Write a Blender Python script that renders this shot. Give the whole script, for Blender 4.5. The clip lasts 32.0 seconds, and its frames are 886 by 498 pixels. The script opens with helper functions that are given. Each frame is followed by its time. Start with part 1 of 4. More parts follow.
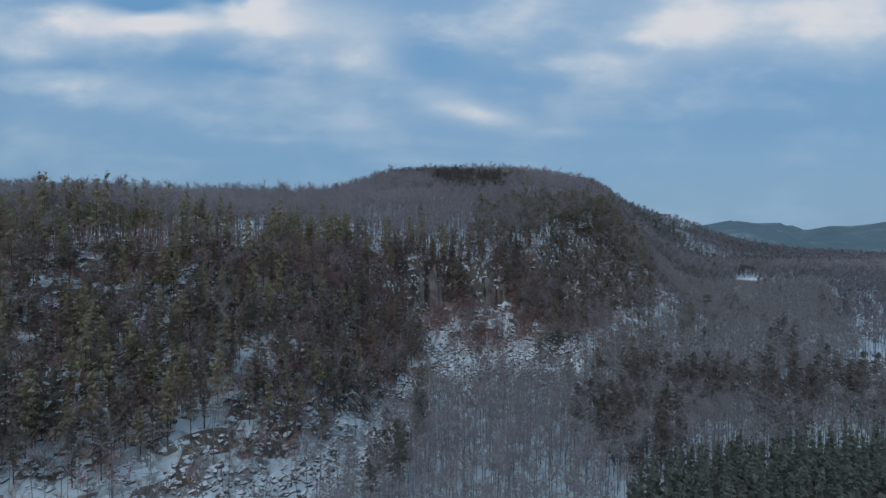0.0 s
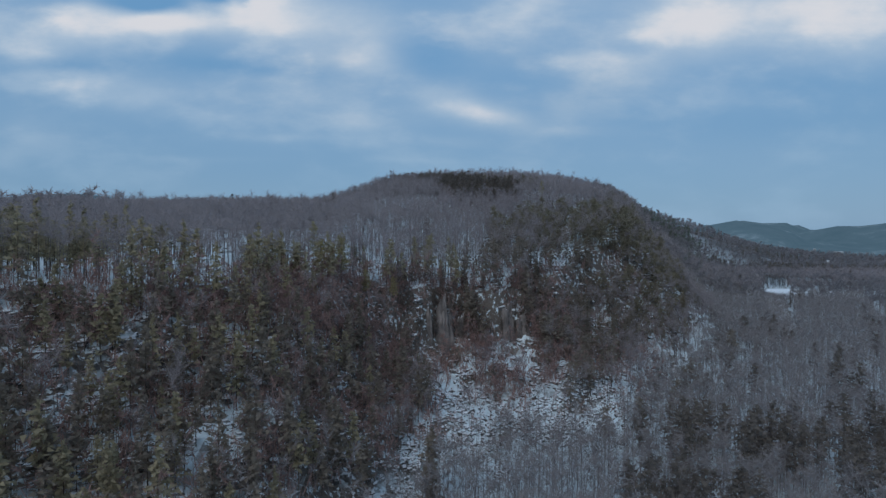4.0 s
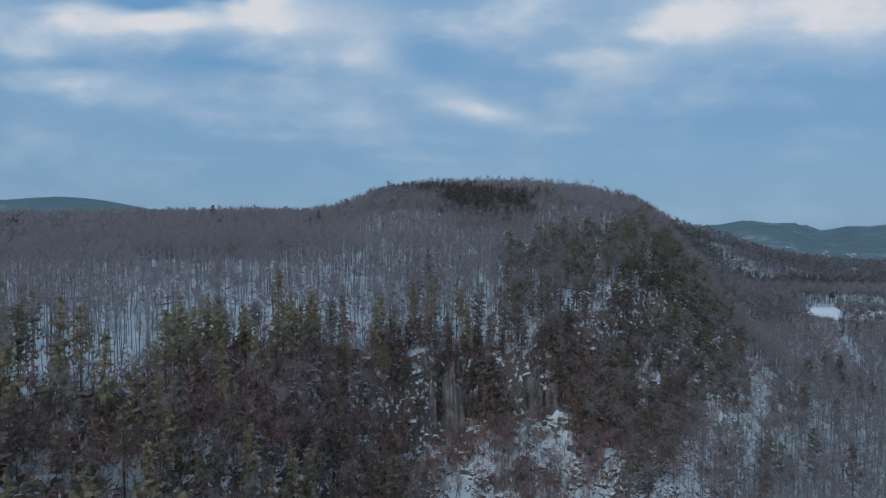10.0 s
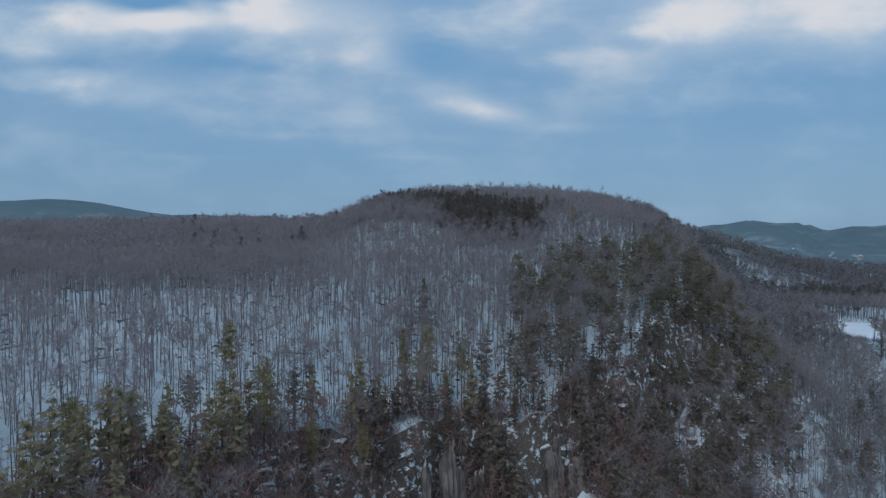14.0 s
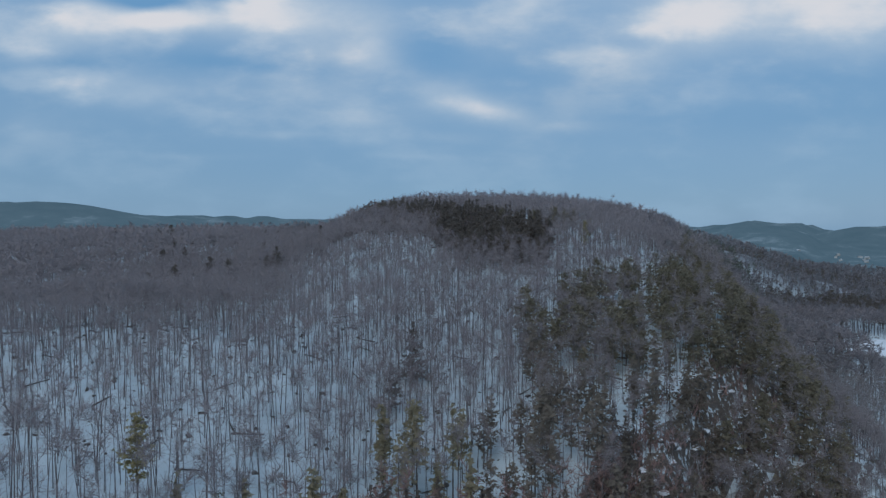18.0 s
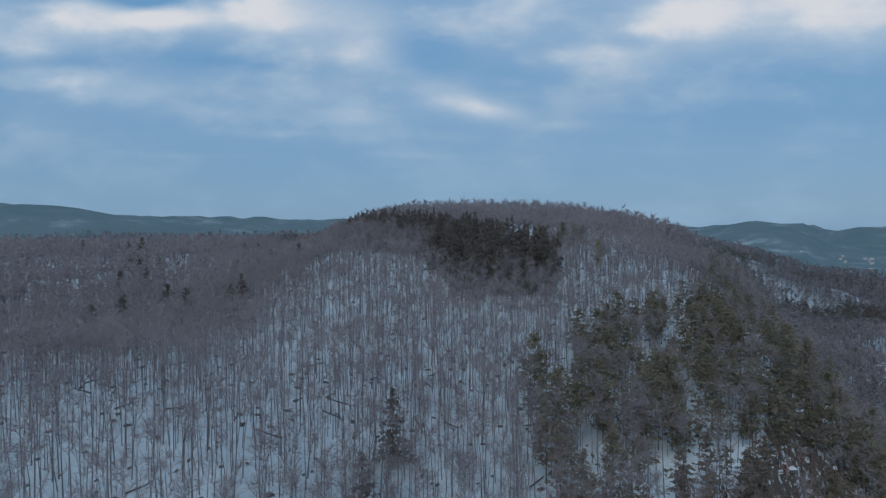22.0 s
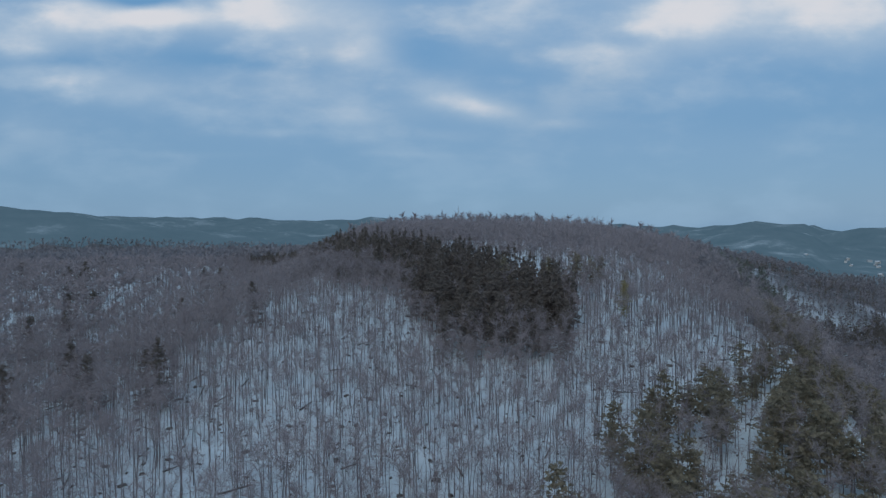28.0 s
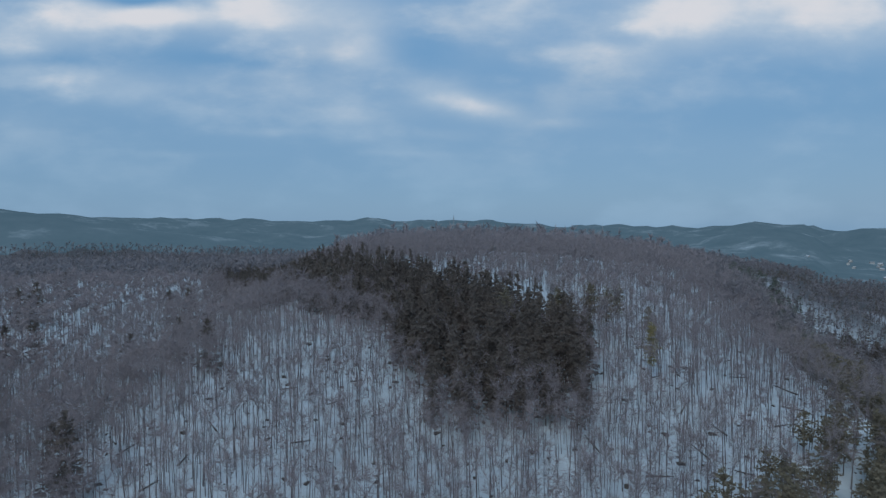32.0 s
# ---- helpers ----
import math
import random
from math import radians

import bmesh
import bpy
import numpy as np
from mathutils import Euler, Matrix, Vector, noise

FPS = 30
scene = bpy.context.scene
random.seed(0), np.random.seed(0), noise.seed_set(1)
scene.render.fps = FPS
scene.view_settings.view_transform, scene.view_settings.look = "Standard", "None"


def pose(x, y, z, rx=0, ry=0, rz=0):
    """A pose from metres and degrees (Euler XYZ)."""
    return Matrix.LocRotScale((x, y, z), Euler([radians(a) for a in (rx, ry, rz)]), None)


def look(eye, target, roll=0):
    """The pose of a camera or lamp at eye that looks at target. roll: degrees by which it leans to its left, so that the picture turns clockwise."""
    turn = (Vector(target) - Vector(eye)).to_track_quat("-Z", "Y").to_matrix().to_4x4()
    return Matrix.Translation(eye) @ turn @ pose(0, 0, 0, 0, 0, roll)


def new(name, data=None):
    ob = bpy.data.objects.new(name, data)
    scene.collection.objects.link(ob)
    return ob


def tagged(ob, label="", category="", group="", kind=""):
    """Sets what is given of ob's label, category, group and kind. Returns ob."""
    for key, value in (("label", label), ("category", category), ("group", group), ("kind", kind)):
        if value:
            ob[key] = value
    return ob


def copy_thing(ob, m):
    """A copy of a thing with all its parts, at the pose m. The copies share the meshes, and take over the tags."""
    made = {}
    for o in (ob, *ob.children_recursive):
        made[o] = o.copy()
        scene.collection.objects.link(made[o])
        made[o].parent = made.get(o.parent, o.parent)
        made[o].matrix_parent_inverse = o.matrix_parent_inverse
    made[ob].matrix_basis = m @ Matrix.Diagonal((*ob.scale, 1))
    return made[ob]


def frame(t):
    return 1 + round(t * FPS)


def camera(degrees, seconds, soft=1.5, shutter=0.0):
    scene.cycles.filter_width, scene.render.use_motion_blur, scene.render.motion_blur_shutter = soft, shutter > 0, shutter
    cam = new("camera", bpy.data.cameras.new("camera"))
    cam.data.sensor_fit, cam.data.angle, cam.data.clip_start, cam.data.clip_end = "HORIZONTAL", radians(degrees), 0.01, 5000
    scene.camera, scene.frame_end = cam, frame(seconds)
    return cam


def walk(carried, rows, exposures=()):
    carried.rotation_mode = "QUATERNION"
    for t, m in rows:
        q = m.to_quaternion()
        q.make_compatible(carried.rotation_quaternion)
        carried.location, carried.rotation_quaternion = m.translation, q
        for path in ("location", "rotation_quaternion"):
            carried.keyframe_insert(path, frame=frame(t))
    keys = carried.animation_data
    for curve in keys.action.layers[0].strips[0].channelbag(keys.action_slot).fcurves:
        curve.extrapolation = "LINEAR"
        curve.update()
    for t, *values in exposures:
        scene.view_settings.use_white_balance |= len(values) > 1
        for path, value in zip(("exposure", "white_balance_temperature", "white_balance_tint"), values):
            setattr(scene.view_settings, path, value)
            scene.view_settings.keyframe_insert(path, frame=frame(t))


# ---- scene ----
cam = camera(73.0, 32.0, 1.4)
# seconds, place, turn
PATH = [
    (0.0, 1.32, -0.92, 96.01, 89.04, -0.25, 0.06),
    (0.5, 0.83, 3.20, 97.11, 89.03, -0.24, 0.09),
    (1.0, 0.36, 7.32, 98.20, 89.01, -0.23, 0.11),
    (2.0, -0.47, 15.54, 100.39, 88.98, -0.22, 0.16),
    (3.0, -1.20, 23.75, 102.57, 88.95, -0.20, 0.20),
    (3.5, -1.52, 27.85, 103.66, 88.94, -0.19, 0.21),
    (5.5, -2.55, 44.22, 107.99, 88.88, -0.16, 0.28),
    (6.0, -2.74, 48.31, 109.07, 88.87, -0.15, 0.29),
    (7.0, -3.07, 56.47, 111.23, 88.84, -0.13, 0.32),
    (8.0, -3.30, 64.61, 113.38, 88.81, -0.11, 0.34),
    (9.0, -3.45, 72.75, 115.53, 88.78, -0.10, 0.36),
    (10.0, -3.52, 80.87, 117.67, 88.76, -0.08, 0.37),
    (11.0, -3.52, 88.98, 119.80, 88.73, -0.06, 0.38),
    (12.0, -3.44, 97.08, 121.93, 88.70, -0.05, 0.38),
    (13.0, -3.30, 105.16, 124.05, 88.68, -0.03, 0.38),
    (14.0, -3.10, 113.23, 126.17, 88.65, -0.01, 0.38),
    (14.5, -2.98, 117.26, 127.22, 88.64, -0.00, 0.38),
    (16.5, -2.37, 133.36, 131.43, 88.59, 0.03, 0.36),
    (17.0, -2.19, 137.37, 132.48, 88.58, 0.04, 0.35),
    (18.0, -1.80, 145.39, 134.58, 88.56, 0.06, 0.33),
    (19.0, -1.37, 153.40, 136.67, 88.53, 0.07, 0.31),
    (20.0, -0.90, 161.39, 138.75, 88.51, 0.09, 0.28),
    (21.0, -0.42, 169.38, 140.83, 88.49, 0.11, 0.25),
    (22.0, 0.10, 177.34, 142.90, 88.47, 0.13, 0.21),
    (23.0, 0.63, 185.30, 144.96, 88.45, 0.14, 0.18),
    (24.0, 1.17, 193.25, 147.02, 88.43, 0.16, 0.13),
    (25.0, 1.72, 201.18, 149.08, 88.41, 0.18, 0.09),
    (25.5, 2.00, 205.14, 150.10, 88.40, 0.19, 0.06),
    (27.5, 3.10, 220.95, 154.19, 88.36, 0.22, -0.05),
    (28.0, 3.38, 224.90, 155.21, 88.35, 0.23, -0.08),
    (29.0, 3.91, 232.78, 157.24, 88.33, 0.25, -0.14),
    (30.0, 4.43, 240.64, 159.26, 88.31, 0.26, -0.21),
    (31.0, 4.94, 248.50, 161.28, 88.29, 0.28, -0.28),
    (32.0, 5.41, 256.34, 163.30, 88.28, 0.30, -0.35),
]
walk(cam, [(t, pose(*p)) for t, *p in PATH])

# ---- world, sun and exposure ----
SUN_EL, SUN_AZ = 38.0, 205.0
world = bpy.data.worlds.new("world")
scene.world = world
world.use_nodes = True


def sky_nodes():
    nt = world.node_tree
    N, L = nt.nodes, nt.links
    N.clear()

    def math_node(op, a, b=None, c=None):
        n = N.new("ShaderNodeMath")
        n.operation = op
        for i, v in enumerate((a, b, c)):
            if v is None:
                continue
            if isinstance(v, (int, float)):
                n.inputs[i].default_value = v
            else:
                L.new(v, n.inputs[i])
        return n.outputs[0]

    def smooth(v, lo, hi):
        n = N.new("ShaderNodeMapRange")
        n.interpolation_type = "SMOOTHSTEP"
        n.inputs[1].default_value, n.inputs[2].default_value = lo, hi
        L.new(v, n.inputs[0])
        return n.outputs[0]

    def noise_tex(vec, scale, detail, rough):
        n = N.new("ShaderNodeTexNoise")
        n.inputs["Scale"].default_value, n.inputs["Detail"].default_value, n.inputs["Roughness"].default_value = scale, detail, rough
        L.new(vec, n.inputs["Vector"])
        return n.outputs["Fac"]

    def combine(x, y, z):
        n = N.new("ShaderNodeCombineXYZ")
        for i, v in enumerate((x, y, z)):
            if isinstance(v, (int, float)):
                n.inputs[i].default_value = v
            else:
                L.new(v, n.inputs[i])
        return n.outputs[0]

    def mix(fac, a, b):
        n = N.new("ShaderNodeMix")
        n.data_type = "RGBA"
        for sock, v in ((n.inputs[0], fac), (n.inputs[6], a), (n.inputs[7], b)):
            if isinstance(v, (int, float)):
                sock.default_value = v
            elif isinstance(v, tuple):
                sock.default_value = (*v, 1)
            else:
                L.new(v, sock)
        return n.outputs[2]

    coord = N.new("ShaderNodeTexCoord").outputs["Generated"]
    sep = N.new("ShaderNodeSeparateXYZ")
    L.new(coord, sep.inputs[0])
    dx, dy, dz = sep.outputs
    up = math_node("MAXIMUM", dz, 0.0)
    # bearings round north as tangents, clouds fitted to the camera's view; flat sheet elsewhere
    across = math_node("DIVIDE", dx, math_node("MAXIMUM", dy, 0.25))
    rise = math_node("DIVIDE", up, math_node("MAXIMUM", dy, 0.25))
    flat = combine(math_node("DIVIDE", dx, math_node("ADD", up, 0.12)), math_node("DIVIDE", dy, math_node("ADD", up, 0.12)), 0.0)
    strata = combine(math_node("MULTIPLY", across, 2.6), math_node("MULTIPLY", rise, 6.0), 0.3)
    fine = noise_tex(strata, 2.3, 5.0, 0.52)
    soft = noise_tex(strata, 0.8, 2.0, 0.45)
    puff = noise_tex(combine(math_node("MULTIPLY", across, 7.0), math_node("MULTIPLY", rise, 13.0), 1.7), 1.6, 6.0, 0.6)
    warp_x = math_node("ADD", across, math_node("MULTIPLY", math_node("SUBTRACT", fine, 0.5), 0.16))
    warp_y = math_node("ADD", rise, math_node("MULTIPLY", math_node("SUBTRACT", soft, 0.5), 0.06))

    def mass(x, y, wx, wy, amount):
        """One cloud mass at a bearing and a height, both as tangents."""
        u = math_node("DIVIDE", math_node("SUBTRACT", warp_x, x), wx)
        v = math_node("DIVIDE", math_node("SUBTRACT", warp_y, y), wy)
        r = math_node("ADD", math_node("MULTIPLY", u, u), math_node("MULTIPLY", v, v))
        return math_node("MULTIPLY", math_node("POWER", 2.718, math_node("MULTIPLY", r, -1.0)), amount)

    total = math_node("ADD", 0.13, math_node("ADD", math_node("MULTIPLY", smooth(fine, 0.42, 0.70), 0.26), math_node("MULTIPLY", math_node("SUBTRACT", soft, 0.5), 0.30)))
    for m in CLOUDS:
        total = math_node("ADD", total, mass(*m))
    total = math_node("MULTIPLY", total, math_node("ADD", 0.28, math_node("ADD", math_node("MULTIPLY", fine, 0.72), math_node("MULTIPLY", puff, 0.72))))
    cover = math_node("MULTIPLY", smooth(total, -0.15, 1.15), 1.0)
    # away from the view the same broken sheet goes on
    ahead = smooth(dy, 0.25, 0.5)
    rest = smooth(noise_tex(flat, 0.55, 4.0, 0.55), 0.36, 0.66)
    inside = math_node("MULTIPLY", ahead, math_node("SUBTRACT", 1.0, smooth(rise, 0.42, 0.62)))
    cover = math_node("ADD", math_node("MULTIPLY", cover, inside), math_node("MULTIPLY", rest, math_node("SUBTRACT", 1.0, inside)))

    sky = N.new("ShaderNodeTexSky")
    sky.sky_type = "NISHITA"
    sky.sun_disc = False
    sky.sun_elevation, sky.sun_rotation = radians(SUN_EL), radians(SUN_AZ)
    gain = N.new("ShaderNodeMix")
    gain.data_type, gain.blend_type = "RGBA", "MULTIPLY"
    gain.inputs[0].default_value = 1.0
    L.new(sky.outputs[0], gain.inputs[6])
    gain.inputs[7].default_value = (0.9, 0.9, 0.9, 1)
    high = mix(smooth(dz, 0.0, 0.40), SKY_LOW, SKY_HIGH)
    clear = mix(0.15, high, gain.outputs[2])
    grey = mix(smooth(dz, 0.02, 0.34), CLOUD_LOW, CLOUD_HIGH)
    shade = mix(math_node("MULTIPLY", smooth(soft, 0.45, 0.7), 0.35), grey, CLOUD_SHADE)
    lit = mix(math_node("MULTIPLY", smooth(total, 0.55, 1.35), 0.85), shade, CLOUD_LIT)
    out = mix(cover, clear, lit)
    bg = N.new("ShaderNodeBackground")
    bg.inputs[1].default_value = SKY_STRENGTH
    L.new(out, bg.inputs[0])
    L.new(bg.outputs[0], N.new("ShaderNodeOutputWorld").inputs[0])


SKY_STRENGTH = 0.10
SKY_LOW, SKY_HIGH = (1.58, 3.10, 5.00), (1.35, 3.25, 5.75)
CLOUD_LOW, CLOUD_HIGH, CLOUD_SHADE, CLOUD_LIT = (2.9, 4.5, 6.2), (5.1, 6.0, 7.0), (3.1, 4.2, 5.5), (6.9, 6.9, 7.3)
# bearing and height (tangents), half widths, amount of each cloud mass
CLOUDS = [
    (-0.504, 0.353, 0.224, 0.031, 0.62), (-0.585, 0.375, 0.085, 0.021, 0.38), (-0.481, 0.352, 0.094, 0.014, 0.35), (-0.429, 0.347, 0.085, 0.015, 0.16), (-0.320, 0.375, 0.064, 0.033, 0.46), (-0.684, 0.330, 0.142, 0.031, 0.38),
    (-0.684, 0.306, 0.106, 0.014, 0.18), (-0.212, 0.339, 0.130, 0.053, 0.40), (-0.160, 0.299, 0.071, 0.026, 0.39), (-0.268, 0.381, 0.085, 0.030, 0.27), (-0.127, 0.339, 0.056, 0.059, 0.13), (-0.599, 0.252, 0.085, 0.018, 0.28),
    (-0.537, 0.224, 0.078, 0.018, 0.33), (-0.438, 0.240, 0.165, 0.024, 0.22), (-0.230, 0.240, 0.106, 0.026, 0.24), (-0.325, 0.202, 0.189, 0.012, 0.12), (-0.712, 0.178, 0.071, 0.030, 0.19), (-0.282, 0.169, 0.094, 0.007, 0.22),
    (-0.141, 0.160, 0.064, 0.009, 0.19), (-0.429, 0.134, 0.094, 0.006, 0.12), (-0.004, 0.131, 0.085, 0.007, 0.13), (-0.117, 0.193, 0.083, 0.030, 0.14), (-0.013, 0.240, 0.056, 0.021, 0.38), (0.020, 0.219, 0.071, 0.015, 0.52),
    (0.072, 0.204, 0.071, 0.014, 0.52), (0.157, 0.190, 0.106, 0.012, 0.26), (0.006, 0.167, 0.064, 0.011, 0.19), (-0.060, 0.254, 0.042, 0.030, 0.16), (0.251, 0.290, 0.089, 0.019, 0.34), (0.195, 0.297, 0.042, 0.015, 0.13),
    (0.317, 0.268, 0.083, 0.035, 0.16), (0.110, 0.358, 0.142, 0.071, 0.20), (0.582, 0.381, 0.307, 0.059, 0.75), (0.440, 0.348, 0.106, 0.033, 0.25), (0.525, 0.377, 0.106, 0.021, 0.20), (0.676, 0.311, 0.142, 0.035, 0.30),
    (0.374, 0.330, 0.085, 0.044, 0.27), (0.440, 0.230, 0.083, 0.019, 0.12), (-0.514, 0.388, 0.061, 0.017, -0.86), (-0.372, 0.398, 0.033, 0.012, -0.63), (-0.334, 0.284, 0.130, 0.012, -0.25), (-0.325, 0.390, 0.017, 0.014, -0.34),
    (-0.042, 0.306, 0.053, 0.047, -0.23), (0.582, 0.193, 0.212, 0.030, -0.21), (0.582, 0.245, 0.142, 0.017, -0.14), (-0.655, 0.278, 0.083, 0.008, -0.14), (0.091, 0.273, 0.071, 0.026, -0.11), (-0.315, 0.112, 0.590, 0.047, -0.09),
    (0.346, 0.216, 0.071, 0.024, -0.09),
]
sky_nodes()

sun = new("sun", bpy.data.lights.new("sun", "SUN"))
sun.data.energy, sun.data.angle, sun.data.color = 0.95, radians(30), (0.95, 0.985, 1.0)
sun.matrix_world = look((0, 0, 0), (-math.sin(radians(SUN_AZ)) * math.cos(radians(SUN_EL)), -math.cos(radians(SUN_AZ)) * math.cos(radians(SUN_EL)), -math.sin(radians(SUN_EL))))
scene.view_settings.exposure = 0.0

# ---- materials ----


def material(name, rough=0.9):
    m = bpy.data.materials.new(name)
    m.use_nodes = True
    b = m.node_tree.nodes["Principled BSDF"]
    b.inputs["Roughness"].default_value = rough
    b.inputs["Specular IOR Level"].default_value = 0.2
    return m, m.node_tree.nodes, m.node_tree.links, b


def ramp(N, L, fac, stops):
    r = N.new("ShaderNodeValToRGB")
    while len(r.color_ramp.elements) < len(stops):
        r.color_ramp.elements.new(0.5)
    for e, (p, c) in zip(r.color_ramp.elements, stops):
        e.position, e.color = p, (*c, 1)
    L.new(fac, r.inputs[0])
    return r.outputs[0]


def noise_fac(N, L, scale, detail=4.0, rough=0.55, vec=None):
    if vec is None:
        vec = N.new("ShaderNodeNewGeometry").outputs["Position"]
    n = N.new("ShaderNodeTexNoise")
    n.inputs["Scale"].default_value, n.inputs["Detail"].default_value, n.inputs["Roughness"].default_value = scale, detail, rough
    L.new(vec, n.inputs["Vector"])
    return n.outputs["Fac"]


def blend(N, L, fac, a, b, kind="MIX"):
    n = N.new("ShaderNodeMix")
    n.data_type, n.blend_type = "RGBA", kind
    for sock, v in ((n.inputs[0], fac), (n.inputs[6], a), (n.inputs[7], b)):
        if isinstance(v, (int, float)):
            sock.default_value = v
        elif isinstance(v, tuple):
            sock.default_value = (*v, 1)
        else:
            L.new(v, sock)
    return n.outputs[2]


def calc(N, L, op, a, b=0.0):
    n = N.new("ShaderNodeMath")
    n.operation = op
    for i, v in enumerate((a, b)):
        if isinstance(v, (int, float)):
            n.inputs[i].default_value = v
        else:
            L.new(v, n.inputs[i])
    return n.outputs[0]


def step(N, L, v, lo, hi):
    n = N.new("ShaderNodeMapRange")
    n.interpolation_type = "SMOOTHSTEP"
    n.inputs[1].default_value, n.inputs[2].default_value = lo, hi
    L.new(v, n.inputs[0])
    return n.outputs[0]


def bump(N, L, b, fac, strength, distance):
    n = N.new("ShaderNodeBump")
    n.inputs["Strength"].default_value, n.inputs["Distance"].default_value = strength, distance
    L.new(fac, n.inputs["Height"])
    L.new(n.outputs[0], b.inputs["Normal"])


def varied(name, dark, light, scale=0.6, island=0.5, rough=0.9, fine=6.0, thin=0.0):
    """A material that wanders between two colours from piece to piece, over metres and over its grain."""
    m, N, L, b = material(name, rough)
    geo = N.new("ShaderNodeNewGeometry")
    obj = N.new("ShaderNodeObjectInfo")
    pick = calc(N, L, "FRACT", calc(N, L, "ADD", geo.outputs["Random Per Island"], obj.outputs["Random"]))
    broad = noise_fac(N, L, scale, 3.0)
    grain = noise_fac(N, L, fine, 3.0)
    f = calc(N, L, "ADD", calc(N, L, "MULTIPLY", pick, island), calc(N, L, "MULTIPLY", broad, 1.0 - island))
    f = calc(N, L, "ADD", f, calc(N, L, "MULTIPLY", calc(N, L, "SUBTRACT", grain, 0.5), 0.4))
    tone = ramp(N, L, f, [(0.15, dark), (0.85, light)])
    L.new(tone, b.inputs["Base Color"])
    bump(N, L, b, grain, 0.4, 0.05)
    if thin:
        # needles and twig sprays let part of the light through
        glow, both = N.new("ShaderNodeBsdfTranslucent"), N.new("ShaderNodeMixShader")
        L.new(tone, glow.inputs[0])
        both.inputs[0].default_value = thin
        L.new(b.outputs[0], both.inputs[1])
        L.new(glow.outputs[0], both.inputs[2])
        L.new(both.outputs[0], N["Material Output"].inputs[0])
    return m


BARK = varied("grey_bark", (0.092, 0.083, 0.086), (0.200, 0.184, 0.188), 0.05, 0.6)
TWIG = varied("bare_twigs", (0.228, 0.201, 0.210), (0.398, 0.351, 0.359), 0.03, 0.5, thin=0.35)
# twigs of the distant woods: bluish haze is put into the base colour
FAR_HAZE_TWIG = varied("far_haze_twigs", (0.175, 0.168, 0.180), (0.30, 0.28, 0.295), 0.012, 0.5, thin=0.3)
# the bare twigs with less red: the valley's cooler air painted in
VALLEY_HAZE_TWIG = varied("valley_haze_twigs", (0.225, 0.206, 0.212), (0.385, 0.352, 0.352), 0.03, 0.5, thin=0.35)
BRUSH = varied("red_brush", (0.255, 0.165, 0.155), (0.45, 0.305, 0.275), 0.04, 0.6, thin=0.4)
BIRCH = varied("birch_bark", (0.32, 0.30, 0.28), (0.55, 0.52, 0.48), 0.3, 0.3)
PINE_BARK = varied("pine_bark", (0.05, 0.042, 0.036), (0.12, 0.10, 0.085), 0.3, 0.5)
PINE = varied("pine_needles", (0.156, 0.142, 0.112), (0.308, 0.268, 0.190), 0.02, 0.4, thin=0.45)
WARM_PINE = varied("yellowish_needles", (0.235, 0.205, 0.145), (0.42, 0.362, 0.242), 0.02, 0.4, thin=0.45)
HEMLOCK = varied("hemlock_needles", (0.128, 0.111, 0.105), (0.232, 0.200, 0.175), 0.02, 0.4, thin=0.45)
BROWN_PINE = varied("brownish_needles", (0.165, 0.142, 0.122), (0.305, 0.258, 0.212), 0.02, 0.4, thin=0.45)
SPRUCE = varied("spruce_needles", (0.115, 0.128, 0.112), (0.225, 0.240, 0.204), 0.03, 0.4, thin=0.4)
YELLOW_PINE = varied("yellowed_needles", (0.235, 0.205, 0.115), (0.43, 0.37, 0.20), 0.1, 0.5, thin=0.45)
LOG = varied("fallen_wood", (0.055, 0.048, 0.045), (0.14, 0.125, 0.115), 0.3, 0.5)


def rock_material(name, dark, light, cover, sharp=(0.35, 0.8)):
    """Grey rock, streaked and cracked, with snow on what faces up."""
    m, N, L, b = material(name, 0.85)
    geo = N.new("ShaderNodeNewGeometry")
    sep = N.new("ShaderNodeSeparateXYZ")
    L.new(geo.outputs["Normal"], sep.inputs[0])
    pos = N.new("ShaderNodeMapping")
    L.new(geo.outputs["Position"], pos.inputs[0])
    pos.inputs["Scale"].default_value = (1, 1, 0.16)
    streak = noise_fac(N, L, 0.55, 6.0, 0.65, pos.outputs[0])
    patch = noise_fac(N, L, 0.35, 5.0, 0.65)
    f = calc(N, L, "ADD", calc(N, L, "MULTIPLY", streak, 0.5), calc(N, L, "MULTIPLY", patch, 0.5))
    f = calc(N, L, "ADD", f, calc(N, L, "MULTIPLY", calc(N, L, "SUBTRACT", geo.outputs["Random Per Island"], 0.5), 0.2))
    rock = ramp(N, L, f, [(0.30, dark), (0.72, light)])
    ragged = calc(N, L, "ADD", sep.outputs[2], calc(N, L, "MULTIPLY", calc(N, L, "SUBTRACT", noise_fac(N, L, 1.1, 4.0), 0.5), 0.9))
    snow = calc(N, L, "MULTIPLY", step(N, L, ragged, *sharp), cover)
    L.new(blend(N, L, snow, rock, (0.70, 0.73, 0.78)), b.inputs["Base Color"])
    bump(N, L, b, streak, 0.8, 0.5)
    return m


ROCK = rock_material("cliff_rock", (0.045, 0.040, 0.040), (0.33, 0.292, 0.280), 0.6, (0.66, 1.05))
BOULDER = rock_material("snowy_boulders", (0.045, 0.043, 0.044), (0.16, 0.152, 0.15), 0.95, (0.30, 0.58))


